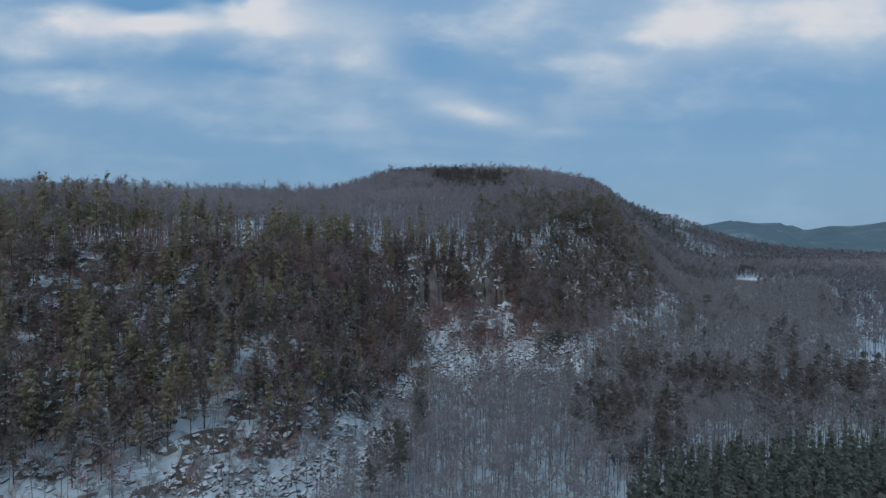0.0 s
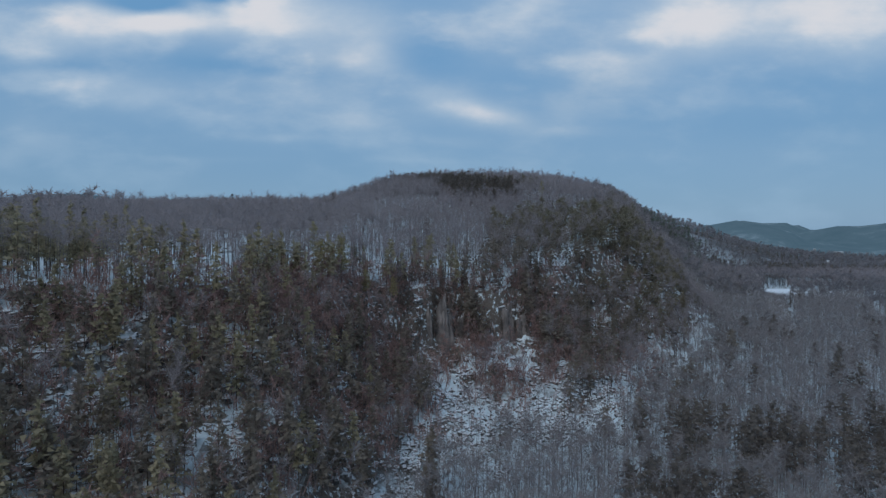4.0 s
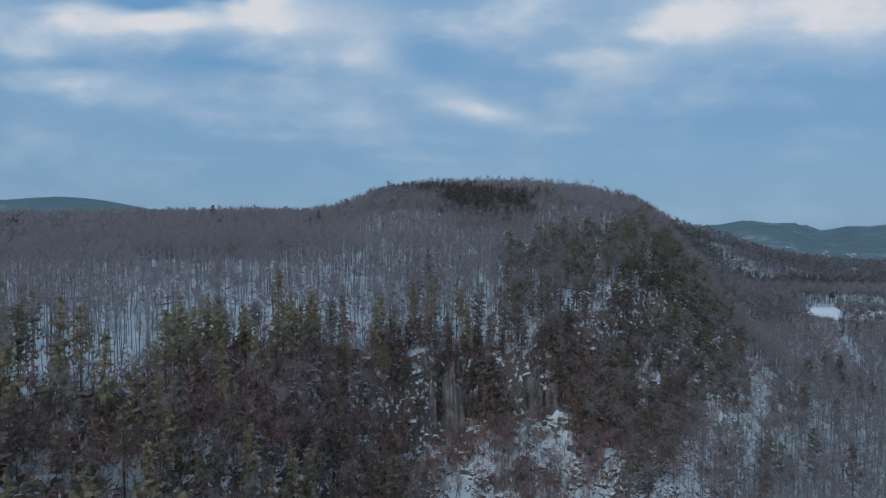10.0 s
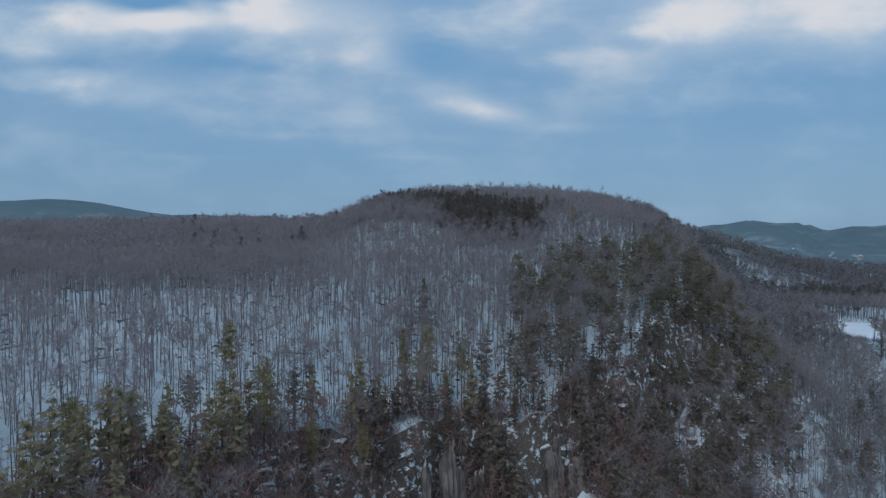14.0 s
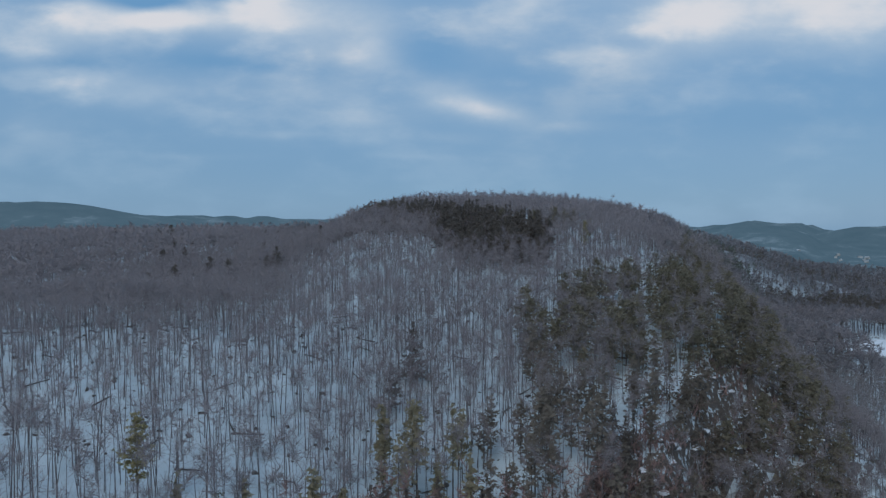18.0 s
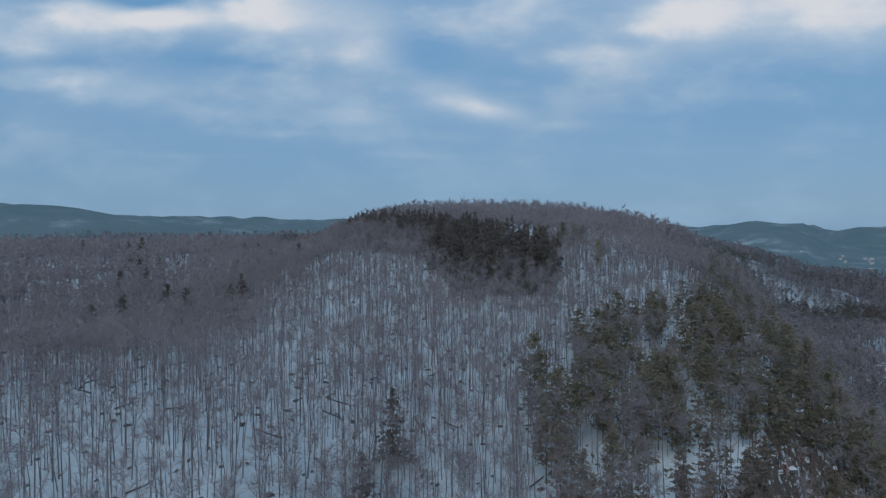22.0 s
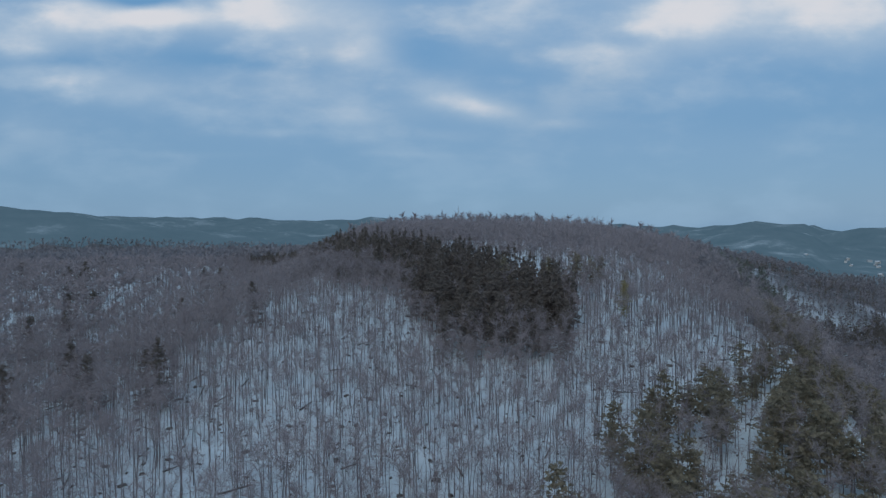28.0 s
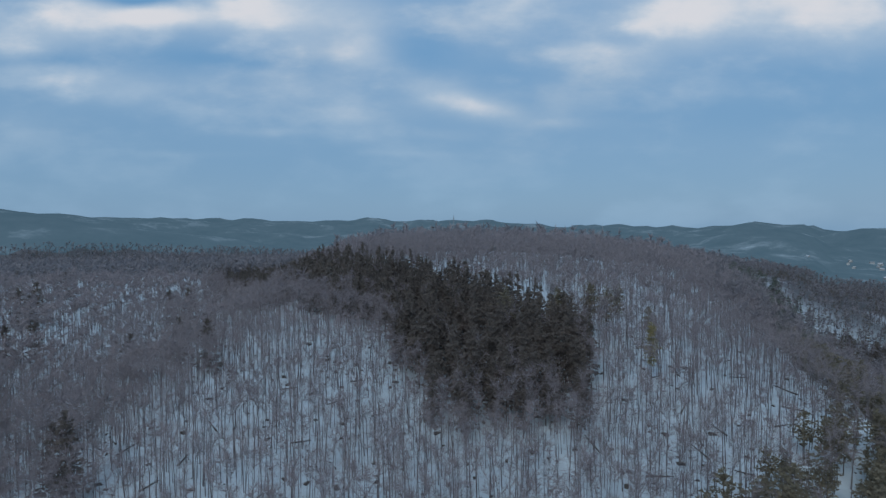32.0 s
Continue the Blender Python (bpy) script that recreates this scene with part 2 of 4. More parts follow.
def ground_material():
    """Thin snow over leaf litter, bare rock where it is steep, closed far woods beyond a kilometre."""
    m, N, L, b = material("snowy_ground", 0.8)
    geo = N.new("ShaderNodeNewGeometry")
    sep = N.new("ShaderNodeSeparateXYZ")
    L.new(geo.outputs["True Normal"], sep.inputs[0])
    place = N.new("ShaderNodeSeparateXYZ")
    L.new(geo.outputs["Position"], place.inputs[0])
    broad = noise_fac(N, L, 0.022, 4.0)
    mid = noise_fac(N, L, 0.16, 5.0, 0.6)
    fine = noise_fac(N, L, 0.9, 5.0, 0.65)
    thin = calc(N, L, "ADD", calc(N, L, "MULTIPLY", broad, 0.35), calc(N, L, "MULTIPLY", mid, 0.35))
    thin = calc(N, L, "ADD", thin, calc(N, L, "MULTIPLY", fine, 0.42))
    leaf = ramp(N, L, noise_fac(N, L, 2.5, 4.0), [(0.3, (0.06, 0.05, 0.045)), (0.7, (0.15, 0.12, 0.10))])
    white = ramp(N, L, mid, [(0.3, (0.48, 0.565, 0.615)), (0.7, (0.61, 0.69, 0.74))])
    base = blend(N, L, step(N, L, thin, 0.66, 0.72), white, leaf)
    rock = ramp(N, L, fine, [(0.3, (0.05, 0.043, 0.042)), (0.7, (0.13, 0.115, 0.108))])
    steep = calc(N, L, "ADD", sep.outputs[2], calc(N, L, "MULTIPLY", calc(N, L, "SUBTRACT", mid, 0.5), 0.5))
    litter = blend(N, L, step(N, L, noise_fac(N, L, 0.60, 5.0, 0.7), 0.54, 0.60), blend(N, L, step(N, L, fine, 0.54, 0.64), leaf, rock), white)
    base = blend(N, L, step(N, L, steep, 0.88, 0.66), base, litter)
    dist = N.new("ShaderNodeVectorMath")
    dist.operation = "DISTANCE"
    L.new(geo.outputs["Position"], dist.inputs[0])
    dist.inputs[1].default_value = (0, 250, 90)
    woods = ramp(N, L, noise_fac(N, L, 0.012, 8.0, 0.7), [(0.35, (0.050, 0.060, 0.062)), (0.5, (0.095, 0.092, 0.098)), (0.68, (0.14, 0.135, 0.14))])
    open_land = step(N, L, noise_fac(N, L, 0.0035, 3.0), 0.66, 0.70)
    woods = blend(N, L, calc(N, L, "MULTIPLY", open_land, 0.7), woods, (0.55, 0.6, 0.66))
    far = step(N, L, dist.outputs["Value"], 540.0, 760.0)
    L.new(blend(N, L, far, base, woods), b.inputs["Base Color"])
    bump(N, L, b, fine, 0.6, 0.35)
    return m


GROUND = ground_material()


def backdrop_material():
    """Far wooded hills, a plain distance: the air's blue haze is added as a faint glow."""
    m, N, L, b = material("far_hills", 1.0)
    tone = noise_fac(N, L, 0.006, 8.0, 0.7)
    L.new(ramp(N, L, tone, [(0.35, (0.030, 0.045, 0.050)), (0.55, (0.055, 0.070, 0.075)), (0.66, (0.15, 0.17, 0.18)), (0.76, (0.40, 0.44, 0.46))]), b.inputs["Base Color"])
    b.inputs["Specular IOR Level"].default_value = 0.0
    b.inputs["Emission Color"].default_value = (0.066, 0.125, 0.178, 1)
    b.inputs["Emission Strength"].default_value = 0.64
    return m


FAR_HILLS = backdrop_material()
SNOW, _N, _L, _b = material("pond_snow", 0.6)
_L.new(ramp(_N, _L, noise_fac(_N, _L, 0.08, 4.0), [(0.3, (0.70, 0.75, 0.81)), (0.7, (0.82, 0.85, 0.89))]), _b.inputs["Base Color"])

# ---- the lie of the land ----
# the rim of the cliff, from the south-west to the north-east; the high ground is on its left
RIM = np.array([(-700, -60), (-330, 50), (-200, 92), (-112, 128), (-66, 165), (-40, 203), (-6, 236), (26, 247), (46, 280), (72, 310), (88, 335),
                (104, 395), (114, 440), (138, 498), (152, 545), (184, 625), (226, 700), (300, 800), (430, 950), (600, 1180), (800, 1500)], float)
# the spine of the hill: how high it stands at each northing
SPINE_Y = (-400, 100, 200, 240, 275, 300, 330, 370, 400, 440, 500, 550, 620, 700, 800, 950, 1150, 1500)
SPINE_Z = (70, 82, 84, 88, 94, 100, 107, 116, 124.5, 134, 142, 147, 149, 148, 143, 128, 112, 90)


def smoothstep(v, lo, hi):
    u = np.clip((v - lo) / (hi - lo), 0, 1)
    return u * u * (3 - 2 * u)


def waves(x, y, size, seed=0):
    """Soft uneven relief in -1..1, from a few crossing waves."""
    r = np.random.RandomState(seed)
    out = np.zeros_like(x, dtype=float)
    for k in range(7):
        a, p, f = r.uniform(0, 6.28), r.uniform(0, 6.28), r.uniform(0.6, 1.9) / size
        out = out + np.sin((x * np.cos(a) + y * np.sin(a)) * f * 6.28 + p)
    return out / 4.0


def rim_distance(x, y):
    """Metres inside the rim (positive) or out beyond it (negative)."""
    best = np.full(np.shape(x), 1e9)
    side = np.ones(np.shape(x))
    for (ax, ay), (bx, by) in zip(RIM, RIM[1:]):
        ux, uy = bx - ax, by - ay
        u = np.clip(((x - ax) * ux + (y - ay) * uy) / (ux * ux + uy * uy), 0, 1)
        d = np.hypot(x - ax - u * ux, y - ay - u * uy)
        s = np.where(ux * (y - ay) - uy * (x - ax) >= 0, 1.0, -1.0)
        side = np.where(d < best, s, side)
        best = np.minimum(best, d)
    return best * side


def hump(x, y, cx, cy, wx, wy, h):
    return h * np.exp(-((x - cx) / wx) ** 2 - ((y - cy) / wy) ** 2)


def height(x, y):
    x, y = np.asarray(x, float), np.asarray(y, float)
    valley = 43 + 18 * smoothstep(y, 180, 520) - 8 * smoothstep(y, 800, 1800) + 1.5 * waves(x, y, 160, 3)
    valley = valley - 12 * smoothstep(-x, 300, 900)
    spine = np.interp(y, SPINE_Y, SPINE_Z)
    plain = 101 + 0.068 * np.clip(y - 260, 0, 330)
    low = smoothstep(y, 285, 345)
    plain = np.minimum(spine, plain) * (1 - low) + plain * low
    plain = plain - 22 * smoothstep(-x, 250, 900) - 14 * smoothstep(y, 700, 1300) - 25 * smoothstep(x, 230, 650)
    plain = plain - 3.5 * smoothstep(-x, 62, 105) * smoothstep(y, 300, 350) * (1 - smoothstep(y, 420, 500))
    near_left = (9 * smoothstep(-x, 4, 46) + 3 * smoothstep(-x, 50, 90)) * (1 - smoothstep(y, 262, 350))
    east = np.exp(-(np.maximum(x - 30, 0) / 170.0) ** 2)
    left = np.maximum(30 - x, 0)
    crown = east * (0.75 * np.exp(-(left / 100.0) ** 6) + 0.25 * np.exp(-(left / 145.0) ** 2))
    top = plain + near_left + np.maximum(spine - plain, 0) * crown
    top = top + 1.2 * waves(x, y, 55, 5) + 0.5 * waves(x, y, 17, 6)
    s = rim_distance(x, y) + 3.0 * waves(x, y, 30, 8) + 1.5 * waves(x, y, 11, 9)
    shoulder = smoothstep(y, 380, 480)
    top = top - shoulder * 10 * np.clip(1 - s / 60.0, 0, 1.3) ** 2
    wide = 62 + 20 * shoulder + 130 * smoothstep(y, 700, 980)
    u = np.clip(-s / wide, 0, 1)
    cliff = np.interp(-s, (0, 2, 7, 12, 27, 45, 62), (1, 0.95, 0.60, 0.50, 0.32, 0.08, 0))
    slope = np.interp(u, (0, 0.25, 0.6, 0.85, 1), (1, 0.72, 0.26, 0.05, 0))
    mixed = smoothstep(y, 262, 330)
    west = 1 - smoothstep(x, -42, -10)
    rough = np.interp(-s, (0, 6, 10, 25, 40, 55, 68, 85), (1, 0.93, 0.86, 0.63, 0.45, 0.26, 0.10, 0))
    cliff = cliff * (1 - west) + rough * west
    prof = cliff * (1 - mixed) + slope * mixed
    z = valley + np.maximum(top - valley, 0) * prof
    face = smoothstep(-s, 0, 6) * (1 - smoothstep(-s, 32 - 22 * (1 - west), 52 - 22 * (1 - west)))
    z = z + face * (1 - 0.65 * west) * (1.3 * waves(x, y, 15, 14) + 1.0 * waves(x, y, 7, 15))
    pond = 1 - smoothstep(np.hypot((x - 292) / 42, (y - 520) / 52), 0.95, 1.2)
    z = z * (1 - pond) + 60 * pond
    # the country beyond
    z = z + hump(x, y, -960, 1420, 360, 260, 114) + hump(x, y, -600, 1600, 260, 200, 40) + hump(x, y, -1900, 2700, 800, 350, 84)
    r = np.hypot(x, y - 200)
    z = z + hump(x, y, 1230, 2500, 260, 240, 66) + hump(x, y, 2150, 2600, 380, 400, 74) + hump(x, y, 1650, 3000, 500, 300, 32)
    z = z + (np.interp(x / np.maximum(y, 400), (-0.8, -0.35, 0, 0.25, 0.6), (165, 148, 112, 92, 80)) + 16 * waves(x, y, 900, 11)) * smoothstep(r, 2500, 3700) + 18 * waves(x, y, 420, 12) * smoothstep(r, 900, 2400)
    return z


def strip_mesh(name, verts, faces, mat, smooth=False):
    """A mesh from arrays: verts (n, 3), faces (m, 3 or 4)."""
    me = bpy.data.meshes.new(name)
    verts, faces = np.ascontiguousarray(verts, np.float32), np.ascontiguousarray(faces, np.int32)
    k = faces.shape[1]
    me.vertices.add(len(verts))
    me.vertices.foreach_set("co", verts.ravel())
    me.loops.add(faces.size)
    me.loops.foreach_set("vertex_index", faces.ravel())
    me.polygons.add(len(faces))
    me.polygons.foreach_set("loop_start", np.arange(len(faces), dtype=np.int32) * k)
    if smooth:
        me.polygons.foreach_set("use_smooth", np.ones(len(faces), bool))
    me.update(calc_edges=True)
    me.materials.append(mat)
    return me


def spread(lo, a, b, hi, fine, grow=1.09):
    """Grid lines: even from a to b, then ever wider out to lo and hi."""
    mid = list(np.arange(a, b + 0.01, fine))
    out, d = [], fine
    v = b
    while v < hi:
        d *= grow
        v += d
        out.append(min(v, hi))
    back, d = [], fine
    v = a
    while v > lo:
        d *= grow
        v -= d
        back.append(max(v, lo))
    return np.array(back[::-1] + mid + out)


def grid(xs, ys):
    X, Y = np.meshgrid(xs, ys)
    n, m = len(xs), len(ys)
    i = np.arange(n * m).reshape(m, n)
    f = np.stack([i[:-1, :-1], i[:-1, 1:], i[1:, 1:], i[1:, :-1]], -1).reshape(-1, 4)
    return X, Y, f


X, Y, F = grid(spread(-4600, -130, 170, 4600, 2.3, 1.06), spread(-1500, 90, 480, 4700, 2.3, 1.05))
V = np.stack([X, Y, height(X, Y)], -1).reshape(-1, 3)
away = np.hypot(V[F].mean(1)[:, 0], V[F].mean(1)[:, 1] - 250) > 1200
ground = new("ground", strip_mesh("ground", V, F[~away], GROUND, True))
tagged(ground, "hilly ground under thin patchy snow, leaf litter and bare rock", "ground", kind="structure")
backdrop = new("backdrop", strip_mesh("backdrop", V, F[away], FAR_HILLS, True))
tagged(backdrop, "far wooded hills with a faint blue glow for haze", "hills", kind="structure")
ring = np.linspace(0, 2 * math.pi, 49)[:-1]
wobble = 1 + 0.08 * np.sin(3 * ring) + 0.05 * np.sin(5 * ring + 1)
pv = np.concatenate([[(292, 520, 60.25)], np.stack([292 + 38 * wobble * np.cos(ring), 520 + 47 * wobble * np.sin(ring), np.full(48, 60.25)], -1)])
pond = new("pond", strip_mesh("pond", pv, np.array([(0, 1 + k, 1 + (k + 1) % 48) for k in range(48)]), SNOW))
tagged(pond, "frozen pond under smooth snow in the valley woods", "pond", kind="structure")

# ---- trees, as arrays of corner points ----


def tube(p, q, r0, r1, sides):
    """A tapered stem from p to q; a pointed one where r1 is 0."""
    p, q = np.array(p, float), np.array(q, float)
    w = (q - p) / (np.linalg.norm(q - p) + 1e-9)
    a = np.cross(w, (0.3, 0.9, 0.2))
    a /= np.linalg.norm(a)
    c = np.cross(w, a)
    ang = np.arange(sides) * 2 * math.pi / sides
    ring = np.cos(ang)[:, None] * a + np.sin(ang)[:, None] * c
    lo = p + ring * r0
    tris = []
    if r1 <= 0:
        for i in range(sides):
            tris.append((lo[i], lo[(i + 1) % sides], q))
    else:
        hi = q + ring * r1
        for i in range(sides):
            j = (i + 1) % sides
            tris += [(lo[i], lo[j], hi[j]), (lo[i], hi[j], hi[i])]
    return tris


def sliver(p, q, width, rng):
    """A thin spray of twigs: a narrow pointed blade."""
    p, q = np.array(p, float), np.array(q, float)
    a = np.cross(q - p, rng.normal(size=3))
    a *= width / 2 / (np.linalg.norm(a) + 1e-9)
    return [(p - a, p + a, q)]


def bare_tree(rng, tall, limbs, twigs, twig_w, spread_r, sides=3, low=0.42):
    """A leafless hardwood: (stem triangles, twig triangles)."""
    stem, fine = [], []
    lean = rng.normal(size=2) * 0.035 * tall
    knee = np.array([lean[0] * 0.3 + rng.normal() * 0.2, lean[1] * 0.3 + rng.normal() * 0.2, tall * 0.45])
    top = np.array([lean[0], lean[1], tall * 0.88])
    r = 0.0070 * tall
    if sides > 2:
        stem += tube((0, 0, -0.6), knee, r, r * 0.66, sides) + tube(knee, top, r * 0.66, 0, sides)
    else:
        stem += tube((0, 0, -0.6), top, r * 1.1, 0, 3)
    tips = []
    for i in range(limbs):
        h = tall * (low + (0.86 - low) * (i + rng.uniform()) / limbs)
        u = (h - knee[2]) / (top[2] - knee[2])
        at = knee + (top - knee) * u if u > 0 else knee * (h / knee[2])
        a = i * 2.4 + rng.uniform(-0.6, 0.6)
        reach = spread_r * rng.uniform(0.6, 1.15) * (1.1 - 0.55 * max(u, 0))
        end = at + np.array([math.cos(a) * reach, math.sin(a) * reach, reach * rng.uniform(0.8, 1.8)])
        end[2] = min(end[2], tall)
        stem += tube(at, end, r * 0.36, 0, 3)
        tips.append((at, end))
    tips.append((knee + (top - knee) * 0.4, top))
    for i in range(twigs):
        a, e = tips[rng.randint(len(tips))]
        p = a + (e - a) * rng.uniform(0.3, 1.0)
        d = rng.normal(size=3) * (0.75, 0.75, 0.5) + (0, 0, 0.5)
        d *= rng.uniform(1.6, 4.0) / np.linalg.norm(d) * tall / 17
        fine += sliver(p, p + d, twig_w * rng.uniform(0.6, 1.3), rng)
    return stem, fine


def tuft(c, along, size, rng):
    """A small flat clump of needles, longer along its bough than across it."""
    a = along / (np.linalg.norm(along) + 1e-9)
    side = np.cross(a, rng.normal(size=3))
    side /= np.linalg.norm(side) + 1e-9
    tip = rng.uniform(-0.35, 0.35)
    return [(c - a * size * 0.55 - side * size * 0.42, c - a * size * 0.35 + side * size * 0.5, c + a * size * 0.85 + side * size * tip)]


def pine_tree(rng, tall, whorls, per, base, wide, droop, ragged, shape, tufts=3):
    """A conifer: a stem and whorls of uneven boughs, each a row of small needle clumps."""
    stem = tube((0, 0, -0.6), (rng.normal() * 0.15, rng.normal() * 0.15, tall * 0.97), 0.0115 * tall, 0, 3)
    leaf = []
    for k in range(whorls):
        u = (k + rng.uniform(0, 0.8)) / whorls
        h = tall * (base + (1 - base) * u)
        reach = max(wide * shape(u) * rng.uniform(1 - ragged, 1 + ragged * 0.6), 0.25)
        turn = rng.uniform(0, 6.28)
        for j in range(per):
            a = turn + j * 6.283 / per + rng.uniform(-0.5, 0.5)
            rr = reach * rng.uniform(1 - ragged, 1.1)
            d = np.array([math.cos(a), math.sin(a), droop])
            lift = rng.normal() * 0.42 * tall / whorls
            for q in range(tufts):
                along = rr * ((q + rng.uniform(0.3, 1.0)) / tufts) ** 0.8
                c = np.array([0, 0, h + lift]) + d * along + rng.normal(size=3) * (0.22, 0.22, 0.16) * (0.6 + 0.25 * rr)
                size = (0.46 + 0.16 * rr) * rng.uniform(0.7, 1.3) * (3.6 / tufts) ** 0.45
                leaf += tuft(c, d * 0.8 + rng.normal(size=3) * (0.7, 0.7, 0.45), size, rng)
    for m in range(4):
        leaf += tuft(np.array([0, 0, tall * (0.88 + 0.035 * m)]), np.array([rng.normal() * 0.3, rng.normal() * 0.3, 1.0]), 0.75 - 0.1 * m, rng)
    return stem, leaf


def brush_clump(rng, tall, stems, wide):
    """A clump of upright leafless shoots."""
    out = []
    for i in range(stems):
        p = np.array([rng.normal() * wide * 0.35, rng.normal() * wide * 0.35, -0.2])
        d = np.array([rng.normal() * 0.38, rng.normal() * 0.38, 1.0]) * tall * rng.uniform(0.5, 1.0)
        out += sliver(p, p + d, rng.uniform(0.12, 0.26), rng)
        q = p + d * rng.uniform(0.3, 0.6)
        out += sliver(q, q + np.array([rng.normal() * 0.6, rng.normal() * 0.6, 0.8]) * tall * 0.35, 0.14, rng)
    return out


def planted(name, protos, xy, scale, seed, mat, sink=0.0):
    """Many plants in one mesh: each a turned, scaled copy of one of the patterns, on the ground."""
    rng = np.random.RandomState(seed)
    xy = np.asarray(xy, float)
    z = height(xy[:, 0], xy[:, 1]) - sink
    pick = rng.randint(len(protos), size=len(xy))
    turn = rng.uniform(0, 6.283, len(xy))
    parts = []
    for k, tris in enumerate(protos):
        at = np.nonzero(pick == k)[0]
        if not len(at):
            continue
        v = np.asarray(tris, float).reshape(-1, 3)
        c, s = np.cos(turn[at])[:, None], np.sin(turn[at])[:, None]
        sc = scale[at][:, None]
        px = (v[:, 0] * c - v[:, 1] * s) * sc + xy[at, 0][:, None]
        py = (v[:, 0] * s + v[:, 1] * c) * sc + xy[at, 1][:, None]
        pz = v[:, 2] * sc + z[at][:, None]
        parts.append(np.stack([px, py, pz], -1).reshape(-1, 3))
    v = np.concatenate(parts)
    return strip_mesh(name, v, np.arange(len(v)).reshape(-1, 3), mat)


def scatter(x0, x1, y0, y1, gap, seed, keep):
    """Jittered places about gap metres apart, where keep(x, y, chance) says so."""
    rng = np.random.RandomState(seed)
    gx, gy = np.meshgrid(np.arange(x0, x1, gap), np.arange(y0, y1, gap))
    x = gx.ravel() + rng.uniform(-0.5, 0.5, gx.size) * gap * 1.1
    y = gy.ravel() + rng.uniform(-0.5, 0.5, gx.size) * gap * 1.1
    ok = keep(x, y, rng.uniform(size=gx.size))
    return np.stack([x[ok], y[ok]], -1)


def grove(x, y):
    """How far a place lies inside the dark grove on the hill's front: 1 within, 0 outside."""
    west = np.interp(y, (374, 400, 416, 439, 458, 516, 560, 640, 710), (6, 1, -6, -16, -34, -67, -99, -140, -165)) + 4 * waves(x, y, 26, 21)
    east = np.interp(y, (400, 411, 437, 448, 480, 507, 546, 620), (40, 45, 45, 31, 6, -16, -40, -82)) + 4 * waves(x, y, 24, 27)
    return smoothstep(x, west - 3, west + 3) * (1 - smoothstep(x, east - 3, east + 3)) * smoothstep(y + 4 * waves(x, y, 18, 62), 380, 389) * (1 - smoothstep(y, 600, 720))


def pine_share(x, y):
    """The share of conifers among the trees of a place."""
    s = rim_distance(x, y)
    reach = np.interp(y, (100, 180, 228, 240, 262, 300, 330, 360, 380, 400, 430, 450, 560, 700), (18, 6, 6, 20, 24, 34, 55, 38, 15, 8, 4, 4, 6, 12))
    reach = reach * (1 + 0.35 * waves(x, y, 40, 22))
    band = (1 - smoothstep(s, reach * 0.75, reach)) * np.where(y < 255, smoothstep(s, -62 + 26 * smoothstep(x, -30, 0), -52 + 26 * smoothstep(x, -30, 0)), smoothstep(s, -40, -24))
    front = np.where(y < 262, 0.44 + 0.06 * smoothstep(-x, 26, 48) + 0.22 * smoothstep(x, -22, 4) - 0.26 * smoothstep(s, -4, 4) * (x < 30) + 0.20 * smoothstep(-s, 16, 24) * (x < -16), 0.54 + 0.10 * smoothstep(y, 335, 355))
    share = band * np.clip(front + 0.34 * waves(x, y, 33, 23) + 0.12 * waves(x, y, 14, 123), 0.03, 0.92)
    low = (s < -45) * 0.30 * np.clip(waves(x, y, 60, 24) - 0.1, 0, 1)
    belt = 0.75 * np.exp(-((y - (186 + 0.12 * (x - 60) + 10 * waves(x, x * 0, 90, 25))) / 17) ** 2) * smoothstep(x, 44, 62) * (x < 260) * np.clip(0.75 + 0.5 * waves(x, y, 38, 26), 0, 1)
    copse = 0.5 * (np.hypot((x - 45) / 13, (y - 150) / 24) + 0.25 * waves(x, y, 14, 64) < 1)
    flank = 0.45 * smoothstep(-s, 26, 44) * (1 - smoothstep(-s, 85, 110)) * smoothstep(y, 400, 470) * (1 - smoothstep(y, 680, 740)) * np.clip(0.7 + 0.8 * waves(x, y, 70, 28), 0, 1.6)
    bank = 0.8 * (((x - 385) / 95) ** 2 + ((y - 680) / 55) ** 2 + 0.3 * waves(x, y, 60, 29) < 1)
    knoll = 0.85 * np.exp(-((x + 106) / 24) ** 2 - ((y - 168) / 26) ** 2)
    return np.maximum(np.maximum(np.maximum(np.maximum(share, knoll), copse), np.maximum(flank, bank)), np.maximum(low, belt))


def plantation_edge(x):
    return np.interp(x, (24, 28, 34, 40, 52, 65, 85, 105, 330), (70, 88, 104, 113, 121, 128, 136, 142, 155))


def plantation(x, y):
    return (y < plantation_edge(x)) & (x > 24) & (x < 330) & (y > 30) & (rim_distance(x, y) < -60)


def bare_place(x, y):
    """Open snow: the pond, the clearings in the valley, the boulder field."""
    s = rim_distance(x, y)
    pond = ((x - 292) / 43) ** 2 + ((y - 517) / 55) ** 2 < 1.0
    # a treeless wedge before the pond, cut to fit the camera's view
    sightline = (x > 0.490 * y) & (x < 0.530 * y) & (y > 350) & (y < 500)
    field = ((x - 168) / 26) ** 2 + ((y - 218) / 18) ** 2 < 1
    lane = (np.abs(y - plantation_edge(x) - 3.0 - 2 * waves(x, y, 30, 63)) < 2.6) & (y < 156) & (x > 30)
    return pond | sightline | field | lane


